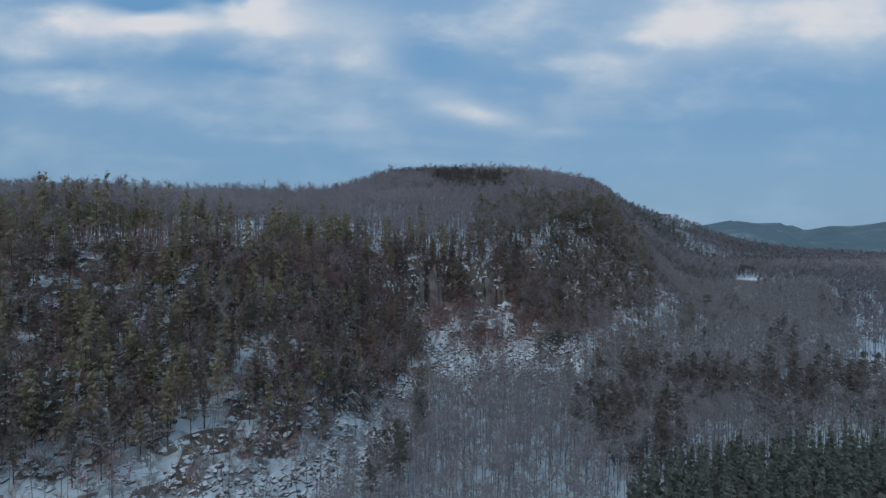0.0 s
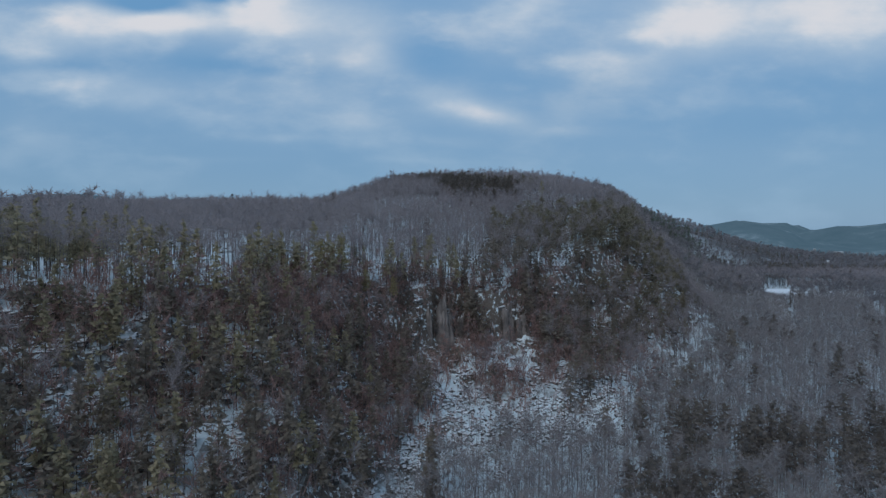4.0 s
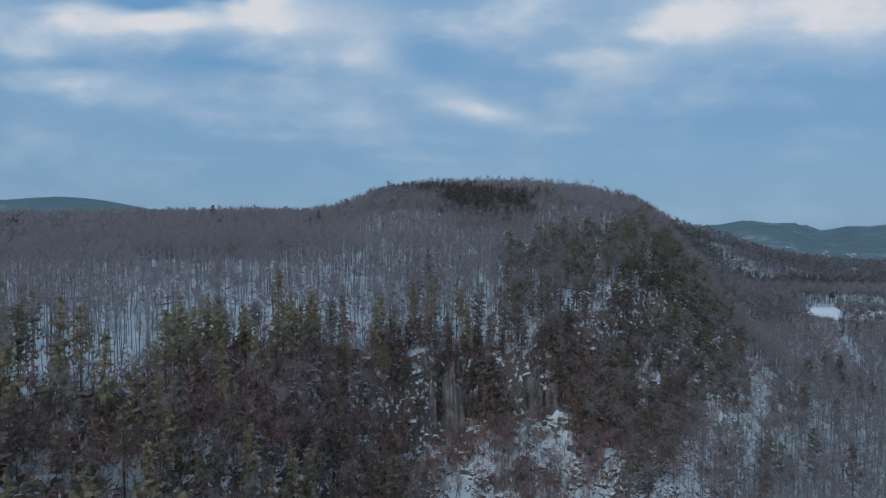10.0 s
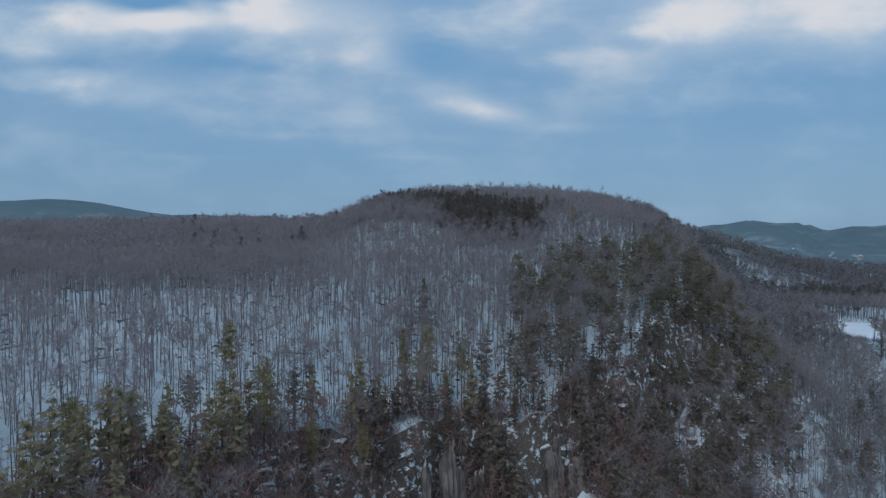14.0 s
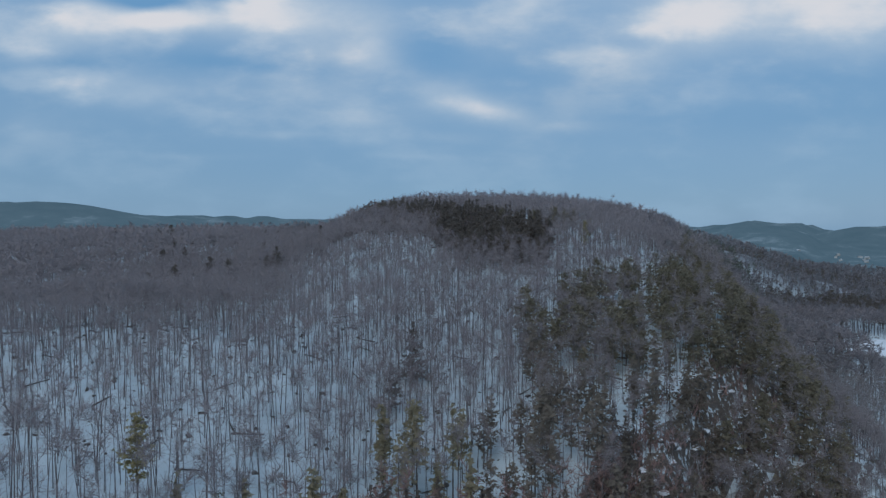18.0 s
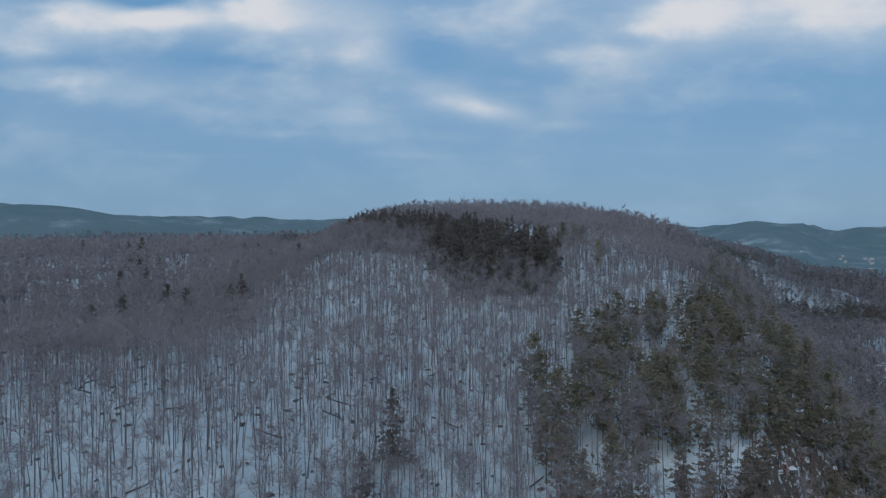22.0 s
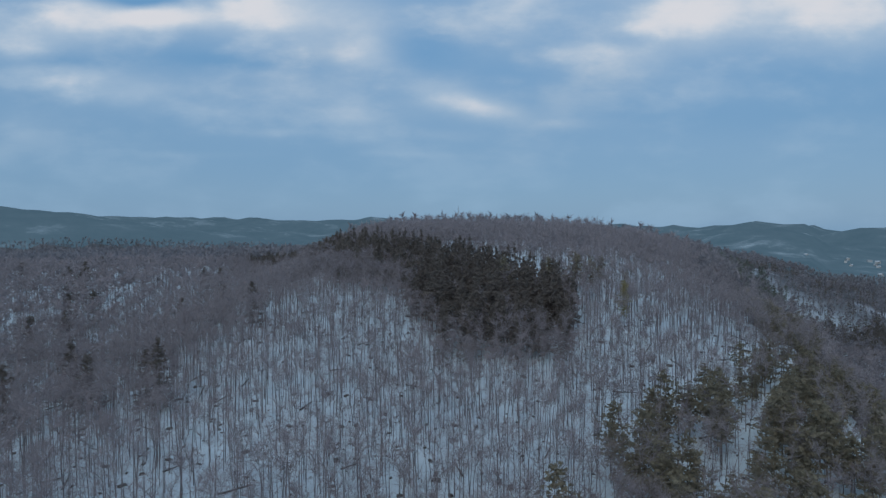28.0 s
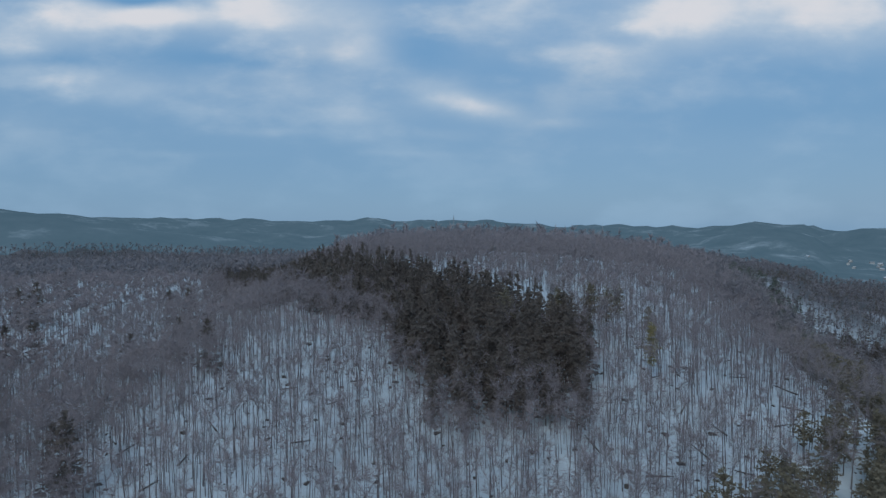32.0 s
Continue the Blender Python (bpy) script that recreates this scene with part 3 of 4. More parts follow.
def talus(x, y):
    s = rim_distance(x, y)
    low = 15 + 40 * (1 - smoothstep(x, -30, 0)) + 5 * waves(x, y, 25, 31)
    wide = 26 + 6 * waves(x, y, 40, 32)
    return smoothstep(-s, low, low + 5) * (1 - smoothstep(-s, low + wide, low + wide + 8)) * (1 - smoothstep(y, 262, 300)) * (1 - 0.65 * smoothstep(x, 46, 62)) * smoothstep(x, -135, -115) * (1 - 0.1 * (x < -30)) * np.maximum(np.maximum(smoothstep(waves(x, y, 13, 33), -0.15, 0.15), 0.97 * (x < -22)), 0.9 * smoothstep(-s, low + 9, low + 16))


def edge(x, y):
    """Metres out beyond the uneven edge of the plateau."""
    return -(rim_distance(x, y) + 3.0 * waves(x, y, 30, 8) + 1.5 * waves(x, y, 11, 9))


def in_view(x, y):
    """The wedge of country that the flight ever faces, with a margin."""
    return (np.abs(x) < 0.77 * (y + 5) + 32) & (y > 70)


rng = np.random.RandomState(7)
BARE_NEAR = [bare_tree(rng, rng.uniform(12.5, 17.5), 2, 80, 0.074, 2.9, 3, 0.58) for _ in range(16)]
BARE_BROAD = [bare_tree(rng, rng.uniform(12.5, 16.5), 2, 86, 0.112, 3.3, 3, 0.5) for _ in range(12)]
BARE_FAR = [bare_tree(rng, rng.uniform(14, 19), 1, 36, 0.36, 3.6, 2, 0.52) for _ in range(10)]
BARE_BACK = [bare_tree(rng, rng.uniform(14, 19), 0, 14, 0.85, 4.2, 2) for _ in range(8)]


BARE_VALLEY = [bare_tree(rng, rng.uniform(12, 17), 2, 62, 0.13, 2.6, 3, 0.22) for _ in range(12)]
SAPLING = [bare_tree(rng, rng.uniform(9, 14), 4, 52, 0.23, 2.3, 3, 0.14) for _ in range(10)]
THICKET = [bare_tree(rng, rng.uniform(9, 14), 3, 44, 0.36, 3.0, 2, 0.08) for _ in range(8)]


def plume(u):
    return (1.04 - u) ** 0.5 * min(1, 0.45 + 1.6 * u)


PINE_NEAR = [pine_tree(rng, rng.uniform(10, 14.5), 11, 5, rng.uniform(0.22, 0.4), 4.0, 0.06, 0.40, plume, 7) for _ in range(10)]
PINE_SLIM = [pine_tree(rng, rng.uniform(10.5, 15), 13, 4, rng.uniform(0.22, 0.4), 2.3, -0.04, 0.42, lambda u: (1.03 - u) ** 0.6, 4) for _ in range(10)]
PINE_LOW = [pine_tree(rng, rng.uniform(11, 16), 11, 5, rng.uniform(0.12, 0.3), 3.2, 0.02, 0.36, plume, 4) for _ in range(8)]
HEM_NEAR = [pine_tree(rng, rng.uniform(11, 16), 11, 5, 0.16, 2.9, -0.15, 0.42, lambda u: (1.03 - u) ** 0.65, 4) for _ in range(8)]
SPR = [pine_tree(rng, rng.uniform(9, 11.5), 9, 5, 0.14, 1.5, -0.25, 0.18, lambda u: (1.03 - u), 2) for _ in range(6)]
FAR_CON = [pine_tree(rng, rng.uniform(12, 16), 7, 4, 0.2, 3.2, -0.1, 0.35, lambda u: (1.03 - u) ** 0.8, 2) for _ in range(6)]


def hardwood_keep(x, y, c):
    share = np.maximum(pine_share(x, y), 0.93 * grove(x, y))
    thin = 1 - 0.86 * talus(x, y)
    steep = 1 - 0.35 * (smoothstep(-rim_distance(x, y), 0, 3) * (1 - smoothstep(-rim_distance(x, y), 7, 12)) * (y < 262))
    west = 1 - 0.24 * (1 - smoothstep(x, -40, -10)) * (1 - smoothstep(y, 330, 400))
    west = west * (1 - 0.6 * (x < -14) * smoothstep(-rim_distance(x, y), 3, 9) * (1 - smoothstep(-rim_distance(x, y), 55, 65)) * (y < 240))
    # fewer trees behind the dome's crest, where the camera's view doesn't reach
    thinned = west - 0.62 * (smoothstep(y, 650, 690) * (x > -40) * (x < 160) * (rim_distance(x, y) > 70))
    return in_view(x, y) & ~bare_place(x, y) & ~plantation(x, y) & ~crag_front(x, y) & (c < (1 - share) * thin * steep * thinned)


def crag_front(x, y):
    """Steep ground before the two bare crags, kept clear to fit the camera's view."""
    return ((x > -13) & (x < 7) & (y > 203) & (y < 231.5)) | ((x > 13) & (x < 30) & (y > 222) & (y < 242.5))


def pine_keep(x, y, c):
    return in_view(x, y) & ~bare_place(x, y) & ~plantation(x, y) & (grove(x, y) < 0.5) & ~crag_front(x, y) & (c < pine_share(x, y) * (1 - 0.9 * talus(x, y))) & ~((x > -2) & (x < 34) & (y < 229))



def crown_land(x, y):
    """The front and top of the dome, which the flight ends before."""
    return (x > -130) & (x < 130) & (y >= 450) & (y < 600)


near_xy = scatter(-150, 300, 80, 450, 2.75, 41, lambda x, y, c: hardwood_keep(x, y, c) & (x < 0.55 * y + 40) & (x > -150))
mid_xy = scatter(-480, 480, 450, 620, 4.6, 42, lambda x, y, c: hardwood_keep(x, y, c) & ~crown_land(x, y))
side_xy = scatter(-460, 460, 130, 450, 4.8, 43, lambda x, y, c: hardwood_keep(x, y, c) & ((x > 300) | (x > 0.55 * y + 40)))
flank_xy = scatter(100, 340, 430, 720, 4.8, 144, lambda x, y, c: hardwood_keep(x, y, c) & (rim_distance(x, y) < 18))
west_xy = scatter(-460, -150, 130, 450, 3.7, 143, hardwood_keep)
back_xy = scatter(-900, 1100, 450, 1440, 7.6, 44, lambda x, y, c: in_view(x, y) & ((y > 620) | (np.abs(x) > 480)) & ~bare_place(x, y) & (c < np.where(y < 960, 0.9, 0.6) * (1 - 0.8 * pine_share(x, y))) & (np.hypot(x, y - 250) < 1190))
dome_xy = scatter(-130, 130, 450, 600, 3.6, 45, lambda x, y, c: hardwood_keep(x, y, c) & crown_land(x, y))
far_xy = np.concatenate([mid_xy, west_xy])
beyond_xy = np.concatenate([side_xy, flank_xy])
pine_xy = np.concatenate([scatter(-170, 420, 80, 430, 3.7, 51, pine_keep), scatter(60, 480, 430, 780, 5.2, 50, pine_keep)])
grove_xy = scatter(-185, 90, 370, 720, 3.4, 52, lambda x, y, c: c < 0.95 * grove(x, y))
plant_xy = scatter(20, 240, 70, 150, 2.3, 53, lambda x, y, c: plantation(x, y) & (np.abs(x) < 0.8 * y + 25))
back_con = scatter(-900, 1100, 700, 1440, 13.0, 54, lambda x, y, c: in_view(x, y) & (c < 0.15 + 0.35 * waves(x, y, 130, 55) + 0.35 * smoothstep(x - 0.25 * y, 50, 200)) & (np.hypot(x, y - 250) < 1190))
brush_xy = scatter(-130, 120, 90, 310, 1.9, 55, lambda x, y, c: (c < 0.92 * (1 - 0.6 * crag_front(x, y)) * (1 - (smoothstep(edge(x, y) + 10 * (x < -48), 13, 18)) * (0.35 * (x < -26) + 0.55 * (x < -24)) * smoothstep(waves(x, y, 12, 61), -0.3, 0.2)) * (1 - (0.8 - 0.4 * (x < -22)) * talus(x, y)) * smoothstep(edge(x, y), -3, 1) * (1 - 0.7 * smoothstep(y, 255, 280)) * (1 - smoothstep(-rim_distance(x, y), 22 + 14 * (x < -25), 40 + 14 * (x < -25) + 12 * waves(x, y, 22, 56)))))

sapling_xy = scatter(-125, 125, 90, 320, 2.15, 58, lambda x, y, c: (~crag_front(x, y) | (c < 0.4)) & (c < 0.95 * (1 - (0.85 - 0.25 * (x < -22)) * talus(x, y)) * (1 - (smoothstep(edge(x, y) + 10 * (x < -48), 13, 18)) * (0.36 * (x < -26) + 0.55 * (x < -24)) * smoothstep(waves(x, y, 12, 61), -0.3, 0.2)) * smoothstep(edge(x, y), -3, 0) * (1 - smoothstep(y, 250, 278)) * (1 - smoothstep(-rim_distance(x, y), 34 + 26 * (x < -25), 46 + 26 * (x < -25)))))
thicket_xy = scatter(-75, 60, 160, 275, 1.75, 159, lambda x, y, c: ~crag_front(x, y) & (c < smoothstep(edge(x, y), -2.5, 0) * (1 - smoothstep(y, 256, 278)) * (1 - smoothstep(-rim_distance(x, y), 14, 18)) * (1 - 0.8 * talus(x, y))))


fringe_xy = scatter(-16, 46, 364, 387, 2.8, 151, lambda x, y, c: c < 0.6 * smoothstep(y + 6 * waves(x, y, 15, 62), 367, 376))


cliff_xy = scatter(-18, 38, 222, 264, 2.0, 153, lambda x, y, c: (c < 0.85) & (edge(x, y) > -2.5) & (edge(x, y) < 9) & (~crag_front(x, y) | (c < 0.15)) & ((y > 230) | (x < 2)))


def sizes(xy, seed, lo, hi):
    return np.random.RandomState(seed).uniform(lo, hi, len(xy))


# ---- single trees: those that stand nearest the flight are things of their own ----


def tri_mesh(name, tris, mat):
    v = np.asarray(tris, float).reshape(-1, 3)
    return strip_mesh(name, v, np.arange(len(v)).reshape(-1, 3), mat)


def part(name, mesh, parent, label=""):
    ob = new(name, mesh)
    ob.parent = parent
    if label:
        tagged(ob, label)
    return ob


def tree_thing(name, proto, stem_mat, leaf_mat, leaf_name, label, category, group=""):
    """A tree of its own: an empty at its foot, with the trunk and the crown as parts."""
    root = new(name)
    tagged(root, label, category, group)
    part("trunk", tri_mesh("trunk", proto[0], stem_mat), root)
    part(leaf_name, tri_mesh(leaf_name, proto[1], leaf_mat), root)
    return root


def plant(root, x, y, scale, turn, used):
    """Sets the pattern tree itself at its first place, and copies of it at the rest."""
    z = float(height(x, y))
    m = pose(x, y, z, 0, 0, math.degrees(turn)) @ Matrix.Diagonal((scale, scale, scale, 1))
    if root in used:
        o = copy_thing(root, pose(0, 0, 0))
        o.matrix_basis = m
        return o
    used.add(root)
    root.matrix_basis = m
    return root


def stand(patterns, xy, scale, seed):
    r = np.random.RandomState(seed)
    used = set()
    order = list(range(len(patterns)))
    for k, (x, y) in enumerate(xy):
        plant(patterns[order[k % len(order)]], float(x), float(y), float(scale[k]), r.uniform(0, 6.28), used)


def split(xy, seed, lo, hi, chosen, most):
    """Sizes for all, and which of the places become things of their own (the first so many of a stretch)."""
    sc = sizes(xy, seed, lo, hi)
    pick = np.nonzero(chosen(xy[:, 0], xy[:, 1]))[0]
    pick = pick[:: max(1, len(pick) // most)][:most]
    rest = np.setdiff1d(np.arange(len(xy)), pick)
    return xy[pick], sc[pick], xy[rest], sc[rest]


def forest(name, label, protos, xy, sc, seed, stem_mat, leaf_mat, leaf_name):
    """A wood too large to count: its stems, and under them its twigs or needles."""
    ob = new(name, planted(name, [p[0] for p in protos], xy, sc, seed, stem_mat))
    tagged(ob, label, "forest", kind="stuff")
    leaf = part(leaf_name, planted(leaf_name, [p[1] for p in protos], xy, sc, seed, leaf_mat), ob)
    tagged(leaf, kind="stuff")
    return ob


# hardwoods on the plateau
a_xy, a_sc, b_xy, b_sc = split(near_xy, 61, 0.75, 1.05, lambda x, y: (y > 262) & (y < 335) & (x > -75) & (x < 45) & (rim_distance(x, y) > 8), 280)
patterns = [tree_thing("bare_tree", bare_tree(rng, rng.uniform(15, 19), 6, 130, 0.060, 2.9, 5, 0.57), BARK, TWIG, "crown", "leafless grey hardwood tree standing in thin snow", "tree", "bare trees on the plateau") for _ in range(8)]
stand(patterns, a_xy, a_sc, 71)
valley = rim_distance(b_xy[:, 0], b_xy[:, 1]) < -42
broad = ~valley & (b_xy[:, 0] < -64 + 6 * waves(b_xy[:, 0], b_xy[:, 1], 30, 65)) & (b_xy[:, 1] > 292)
slim = ~valley & ~broad
forest("hardwood_forest", "leafless grey hardwood forest standing in thin snow", BARE_NEAR, b_xy[slim], b_sc[slim], 61, BARK, TWIG, "twigs")
forest("plateau_hardwoods", "broad-crowned leafless hardwoods closing over the level plateau", BARE_BROAD, b_xy[broad], b_sc[broad], 64, BARK, TWIG, "twigs")
forest("valley_hardwoods", "leafless hardwoods on the valley floor, tinted greyer for haze", BARE_VALLEY, b_xy[valley], b_sc[valley], 161, BARK, VALLEY_HAZE_TWIG, "twigs")
forest("dome_hardwoods", "leafless grey hardwoods covering the rounded hilltop", BARE_BROAD, dome_xy, sizes(dome_xy, 163, 0.8, 1.06), 163, BARK, TWIG, "twigs")
forest("distant_hardwood_forest", "leafless hardwood forest on the farther slopes", BARE_FAR, far_xy, sizes(far_xy, 62, 0.86, 1.06), 62, BARK, TWIG, "twigs")
forest("hazy_hardwood_forest", "leafless woods on the valley side, tinted bluish for haze", BARE_FAR, beyond_xy, sizes(beyond_xy, 162, 0.86, 1.06), 162, BARK, FAR_HAZE_TWIG, "twigs")
forest("far_hardwood_forest", "leafless hardwood canopy beyond the hill", BARE_BACK, back_xy, sizes(back_xy, 66, 0.9, 1.3), 66, BARK, FAR_HAZE_TWIG, "twigs")

forest("rim_saplings", "small reddish leafless trees crowding the cliff rim and face", SAPLING, sapling_xy, sizes(sapling_xy, 59, 0.35, 0.85), 59, BARK, BRUSH, "twigs")

forest("rim_thicket", "dense low reddish thicket over the broken cliff edge", THICKET, thicket_xy, sizes(thicket_xy, 159, 0.25, 0.55), 159, BARK, BRUSH, "twigs")

# pines of the rim and the steep slope
a_xy, a_sc, b_xy, b_sc = split(pine_xy, 63, 0.72, 1.2, lambda x, y: (y > 295) & (y < 375) & (rim_distance(x, y) > -12), 220)
small = 1 - 0.20 * smoothstep(b_xy[:, 1], 345, 360) * (1 - smoothstep(b_xy[:, 1], 440, 470))
b_sc = b_sc * small
a_sc = a_sc * (1 - 0.20 * smoothstep(a_xy[:, 1], 345, 360))
patterns = [tree_thing("pine_tree", pine_tree(rng, rng.uniform(10, 14.5), 11, 5, rng.uniform(0.22, 0.4), 4.1, 0.05, 0.36, plume, 10), PINE_BARK, PINE, "crown", "olive green pine on the snowy cliff rim", "tree", "pines along the rim") for _ in range(7)]
stand(patterns, a_xy, a_sc, 73)
valley = rim_distance(b_xy[:, 0], b_xy[:, 1]) < -55
forest("valley_pines", "dark pines scattered in the valley woods", PINE_LOW, b_xy[valley], b_sc[valley], 160, PINE_BARK, HEMLOCK, "needles")
b_xy, b_sc = b_xy[~valley], b_sc[~valley]
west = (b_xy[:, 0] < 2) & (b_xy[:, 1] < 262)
flank = ~west & (b_xy[:, 1] > 430)
rim = ~west & ~flank
front = rim & (b_xy[:, 1] + 14 * waves(b_xy[:, 0], b_xy[:, 1], 16, 67) < 292)
rim = rim & ~front
forest("pine_forest", "dark olive pines along the cliff rim and steep slope", PINE_NEAR, b_xy[rim], b_sc[rim], 63, PINE_BARK, PINE, "needles")
forest("brownish_pine_forest", "brownish green pines above the boulder slope", PINE_LOW, b_xy[front], 0.9 * b_sc[front], 262, PINE_BARK, BROWN_PINE, "needles")
# rim pines in bluish spruce green, which stands in for haze on the flank
forest("flank_conifers", "conifers on the far flank of the hill, coloured bluish for haze", PINE_LOW, b_xy[flank], b_sc[flank], 261, PINE_BARK, SPRUCE, "needles")
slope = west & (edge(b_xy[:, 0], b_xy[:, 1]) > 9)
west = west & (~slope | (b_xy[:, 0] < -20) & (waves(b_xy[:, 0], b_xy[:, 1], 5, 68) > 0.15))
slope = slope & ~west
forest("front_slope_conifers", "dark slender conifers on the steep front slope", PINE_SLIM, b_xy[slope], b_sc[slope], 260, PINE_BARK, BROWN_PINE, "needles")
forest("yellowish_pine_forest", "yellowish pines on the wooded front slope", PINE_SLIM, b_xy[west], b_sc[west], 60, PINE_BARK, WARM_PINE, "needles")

forest("cliff_hemlocks", "small dark conifers clinging to the cliff round the crags", HEM_NEAR, cliff_xy, sizes(cliff_xy, 154, 0.3, 0.72), 154, PINE_BARK, HEMLOCK, "needles")

# the dark grove
forest("grove_fringe", "small leafless trees crowding below the dark grove", BARE_VALLEY, fringe_xy, sizes(fringe_xy, 152, 0.3, 0.6), 152, BARK, TWIG, "twigs")
a_xy, a_sc, b_xy, b_sc = split(grove_xy, 64, 0.85, 1.22, lambda x, y: y < 430, 140)
patterns = [tree_thing("hemlock_tree", pine_tree(rng, rng.uniform(11, 16), 12, 5, 0.16, 2.9, -0.15, 0.42, lambda u: (1.03 - u) ** 0.65, 7), PINE_BARK, HEMLOCK, "crown", "dark conifer in a dense grove on the hillside", "tree", "conifers of the dark grove") for _ in range(5)]
stand(patterns, a_xy, a_sc, 74)
forest("hemlock_grove", "dense dark conifer grove on the front of the hill", HEM_NEAR, b_xy, b_sc, 64, PINE_BARK, HEMLOCK, "needles")

# the plantation
a_xy, a_sc, b_xy, b_sc = split(plant_xy, 65, 0.88, 1.06, lambda x, y: y > 95, 200)
patterns = [tree_thing("spruce_tree", pine_tree(rng, rng.uniform(9, 11.5), 12, 5, 0.10, 1.5, -0.25, 0.18, lambda u: 1.03 - u, 3), PINE_BARK, SPRUCE, "crown", "young dark green spruce in an even plantation", "tree", "spruces of the plantation") for _ in range(5)]
stand(patterns, a_xy, a_sc, 75)
forest("spruce_plantation", "even dark green spruce plantation on the valley floor", SPR, b_xy, b_sc, 65, PINE_BARK, SPRUCE, "needles")
forest("distant_conifers", "scattered dark conifers in the far woods", FAR_CON, back_con, sizes(back_con, 67, 0.8, 1.3), 67, PINE_BARK, HEMLOCK, "needles")

brush = new("cliff_brush", planted("cliff_brush", [brush_clump(rng, rng.uniform(2.5, 6), 10, 2.2) for _ in range(8)], brush_xy, sizes(brush_xy, 68, 0.7, 1.4), 68, BRUSH))
damp_xy = scatter(150, 350, 340, 600, 2.2, 57, lambda x, y, c: bare_place(x, y) & (np.hypot((x - 292) / 40, (y - 520) / 49) > 1.04))
damp = new("pondside_brush", planted("pondside_brush", [brush_clump(rng, rng.uniform(2.4, 4.2), 12, 2.6) for _ in range(5)], damp_xy, sizes(damp_xy, 69, 0.6, 1.3), 69, VALLEY_HAZE_TWIG))
low_xy = scatter(-40, 210, 105, 262, 3.2, 157, lambda x, y, c: (rim_distance(x, y) < -34) & ~plantation(x, y) & ~bare_place(x, y) & in_view(x, y) & (c < 0.85 * (1 - 0.85 * talus(x, y))))
low = new("valley_brush", planted("valley_brush", [brush_clump(rng, rng.uniform(2.0, 4.5), 7, 2.4) for _ in range(6)], low_xy, sizes(low_xy, 158, 0.6, 1.3), 158, VALLEY_HAZE_TWIG))
tagged(low, "undergrowth between the valley hardwoods, in the same hazed grey", "shrubs", kind="stuff")
tagged(damp, "low leafless brush round the frozen pond, in hazed grey", "shrubs", kind="stuff")
tagged(brush, "reddish leafless brush on the cliff ledges and below them", "shrubs", kind="stuff")

# lone conifers that stand out over the hardwoods
LONE = [(-104, 370, 18), (-97, 386, 17), (-85, 373, 16), (-65, 368, 17), (-70, 372, 14), (-61, 427, 16), (-135, 425, 17), (-127, 431, 16), (-187, 530, 19), (-180, 532, 21), (-232, 560, 17),
        (-150, 470, 17), (-142, 474, 16), (-95, 450, 16), (-80, 452, 17), (-10, 291, 15), (-14, 277, 11), (-175, 520, 16), (-215, 610, 17), (-60, 520, 16), (-118, 530, 17), (-112, 536, 16), (-112, 366, 15)]
used = set()
patterns = [tree_thing("lone_conifer", pine_tree(rng, 13, 14, 6, 0.10, 4.0, -0.05, 0.36, lambda u: (1.03 - u) ** 0.7, 9), PINE_BARK, HEMLOCK, "crown", "dark conifer rising among leafless hardwoods", "tree", "lone conifers") for _ in range(4)]
for k, (x, y, t) in enumerate(LONE):
    plant(patterns[k % 4], x, y, t / 13, k * 1.3, used)
patterns = [tree_thing("tall_pine", pine_tree(rng, 16, 13, 6, 0.40, 4.4, 0.08, 0.36, plume, 12), PINE_BARK, PINE, "crown", "tall pine with a bare lower trunk on the snowy plateau", "tree", "tall pines") for _ in range(3)]
for k, (x, y, t) in enumerate([(54, 430, 15), (50, 433, 16), (59, 436, 14), (24, 427, 16), (40, 431, 15), (65, 426, 12), (-57, 198, 11), (-67, 169, 14), (-30, 218, 10), (-45, 210, 10)]):
    plant(patterns[k % 3], x, y, t / 16, k * 1.7, used)
p = tree_thing("yellowed_pine", pine_tree(rng, 14, 14, 6, 0.28, 2.8, 0.0, 0.3, plume, 12), PINE_BARK, YELLOW_PINE, "crown", "yellow-green pine standing alone on the snowy hillside", "tree")
plant(p, 58, 404, 1.0, 0.4, used)
p = tree_thing("yellow_leaved_tree", pine_tree(rng, 13, 13, 6, 0.3, 2.8, 0.2, 0.36, plume, 10), BARK, YELLOW_PINE, "crown", "pale yellow-green tree standing out on the rim", "tree")
plant(p, -45, 228, 1.0, 1.4, used)
patterns = [tree_thing("broad_pine", pine_tree(rng, 20, 16, 6, 0.25, 5.2, 0.02, 0.3, plume, 16), PINE_BARK, YELLOW_PINE, "crown", "broad yellowish-green pine rising at the edge of the plateau", "tree", "broad pines on the rim") for _ in range(2)]
for k, (x, y, t) in enumerate([(-32.5, 208.5, 14), (-37.5, 204.0, 12), (-47.5, 196.5, 13), (-53.0, 192.0, 12), (-26, 213, 9), (-18, 219, 8)]):
    plant(patterns[k % 2], x, y, t / 20, k * 1.9, used)
patterns = [tree_thing("birch_tree", bare_tree(rng, 12, 7, 40, 0.08, 2.2, 4), BIRCH, TWIG, "crown", "white-barked leafless birch at the edge of dark conifers", "tree", "white birches") for _ in range(3)]
for k, (x, y, t) in enumerate([(15, 394, 12), (18, 396, 11), (11, 393, 10), (-3, 402, 12), (34, 398, 10), (-28, 500, 12), (-20, 212, 10), (-12, 220, 9), (-62, 124, 9), (-35, 142, 9), (-16, 208, 10)]):
    plant(patterns[k % 3], x, y, t / 12, k * 2.1, used)

# ---- rocks ----


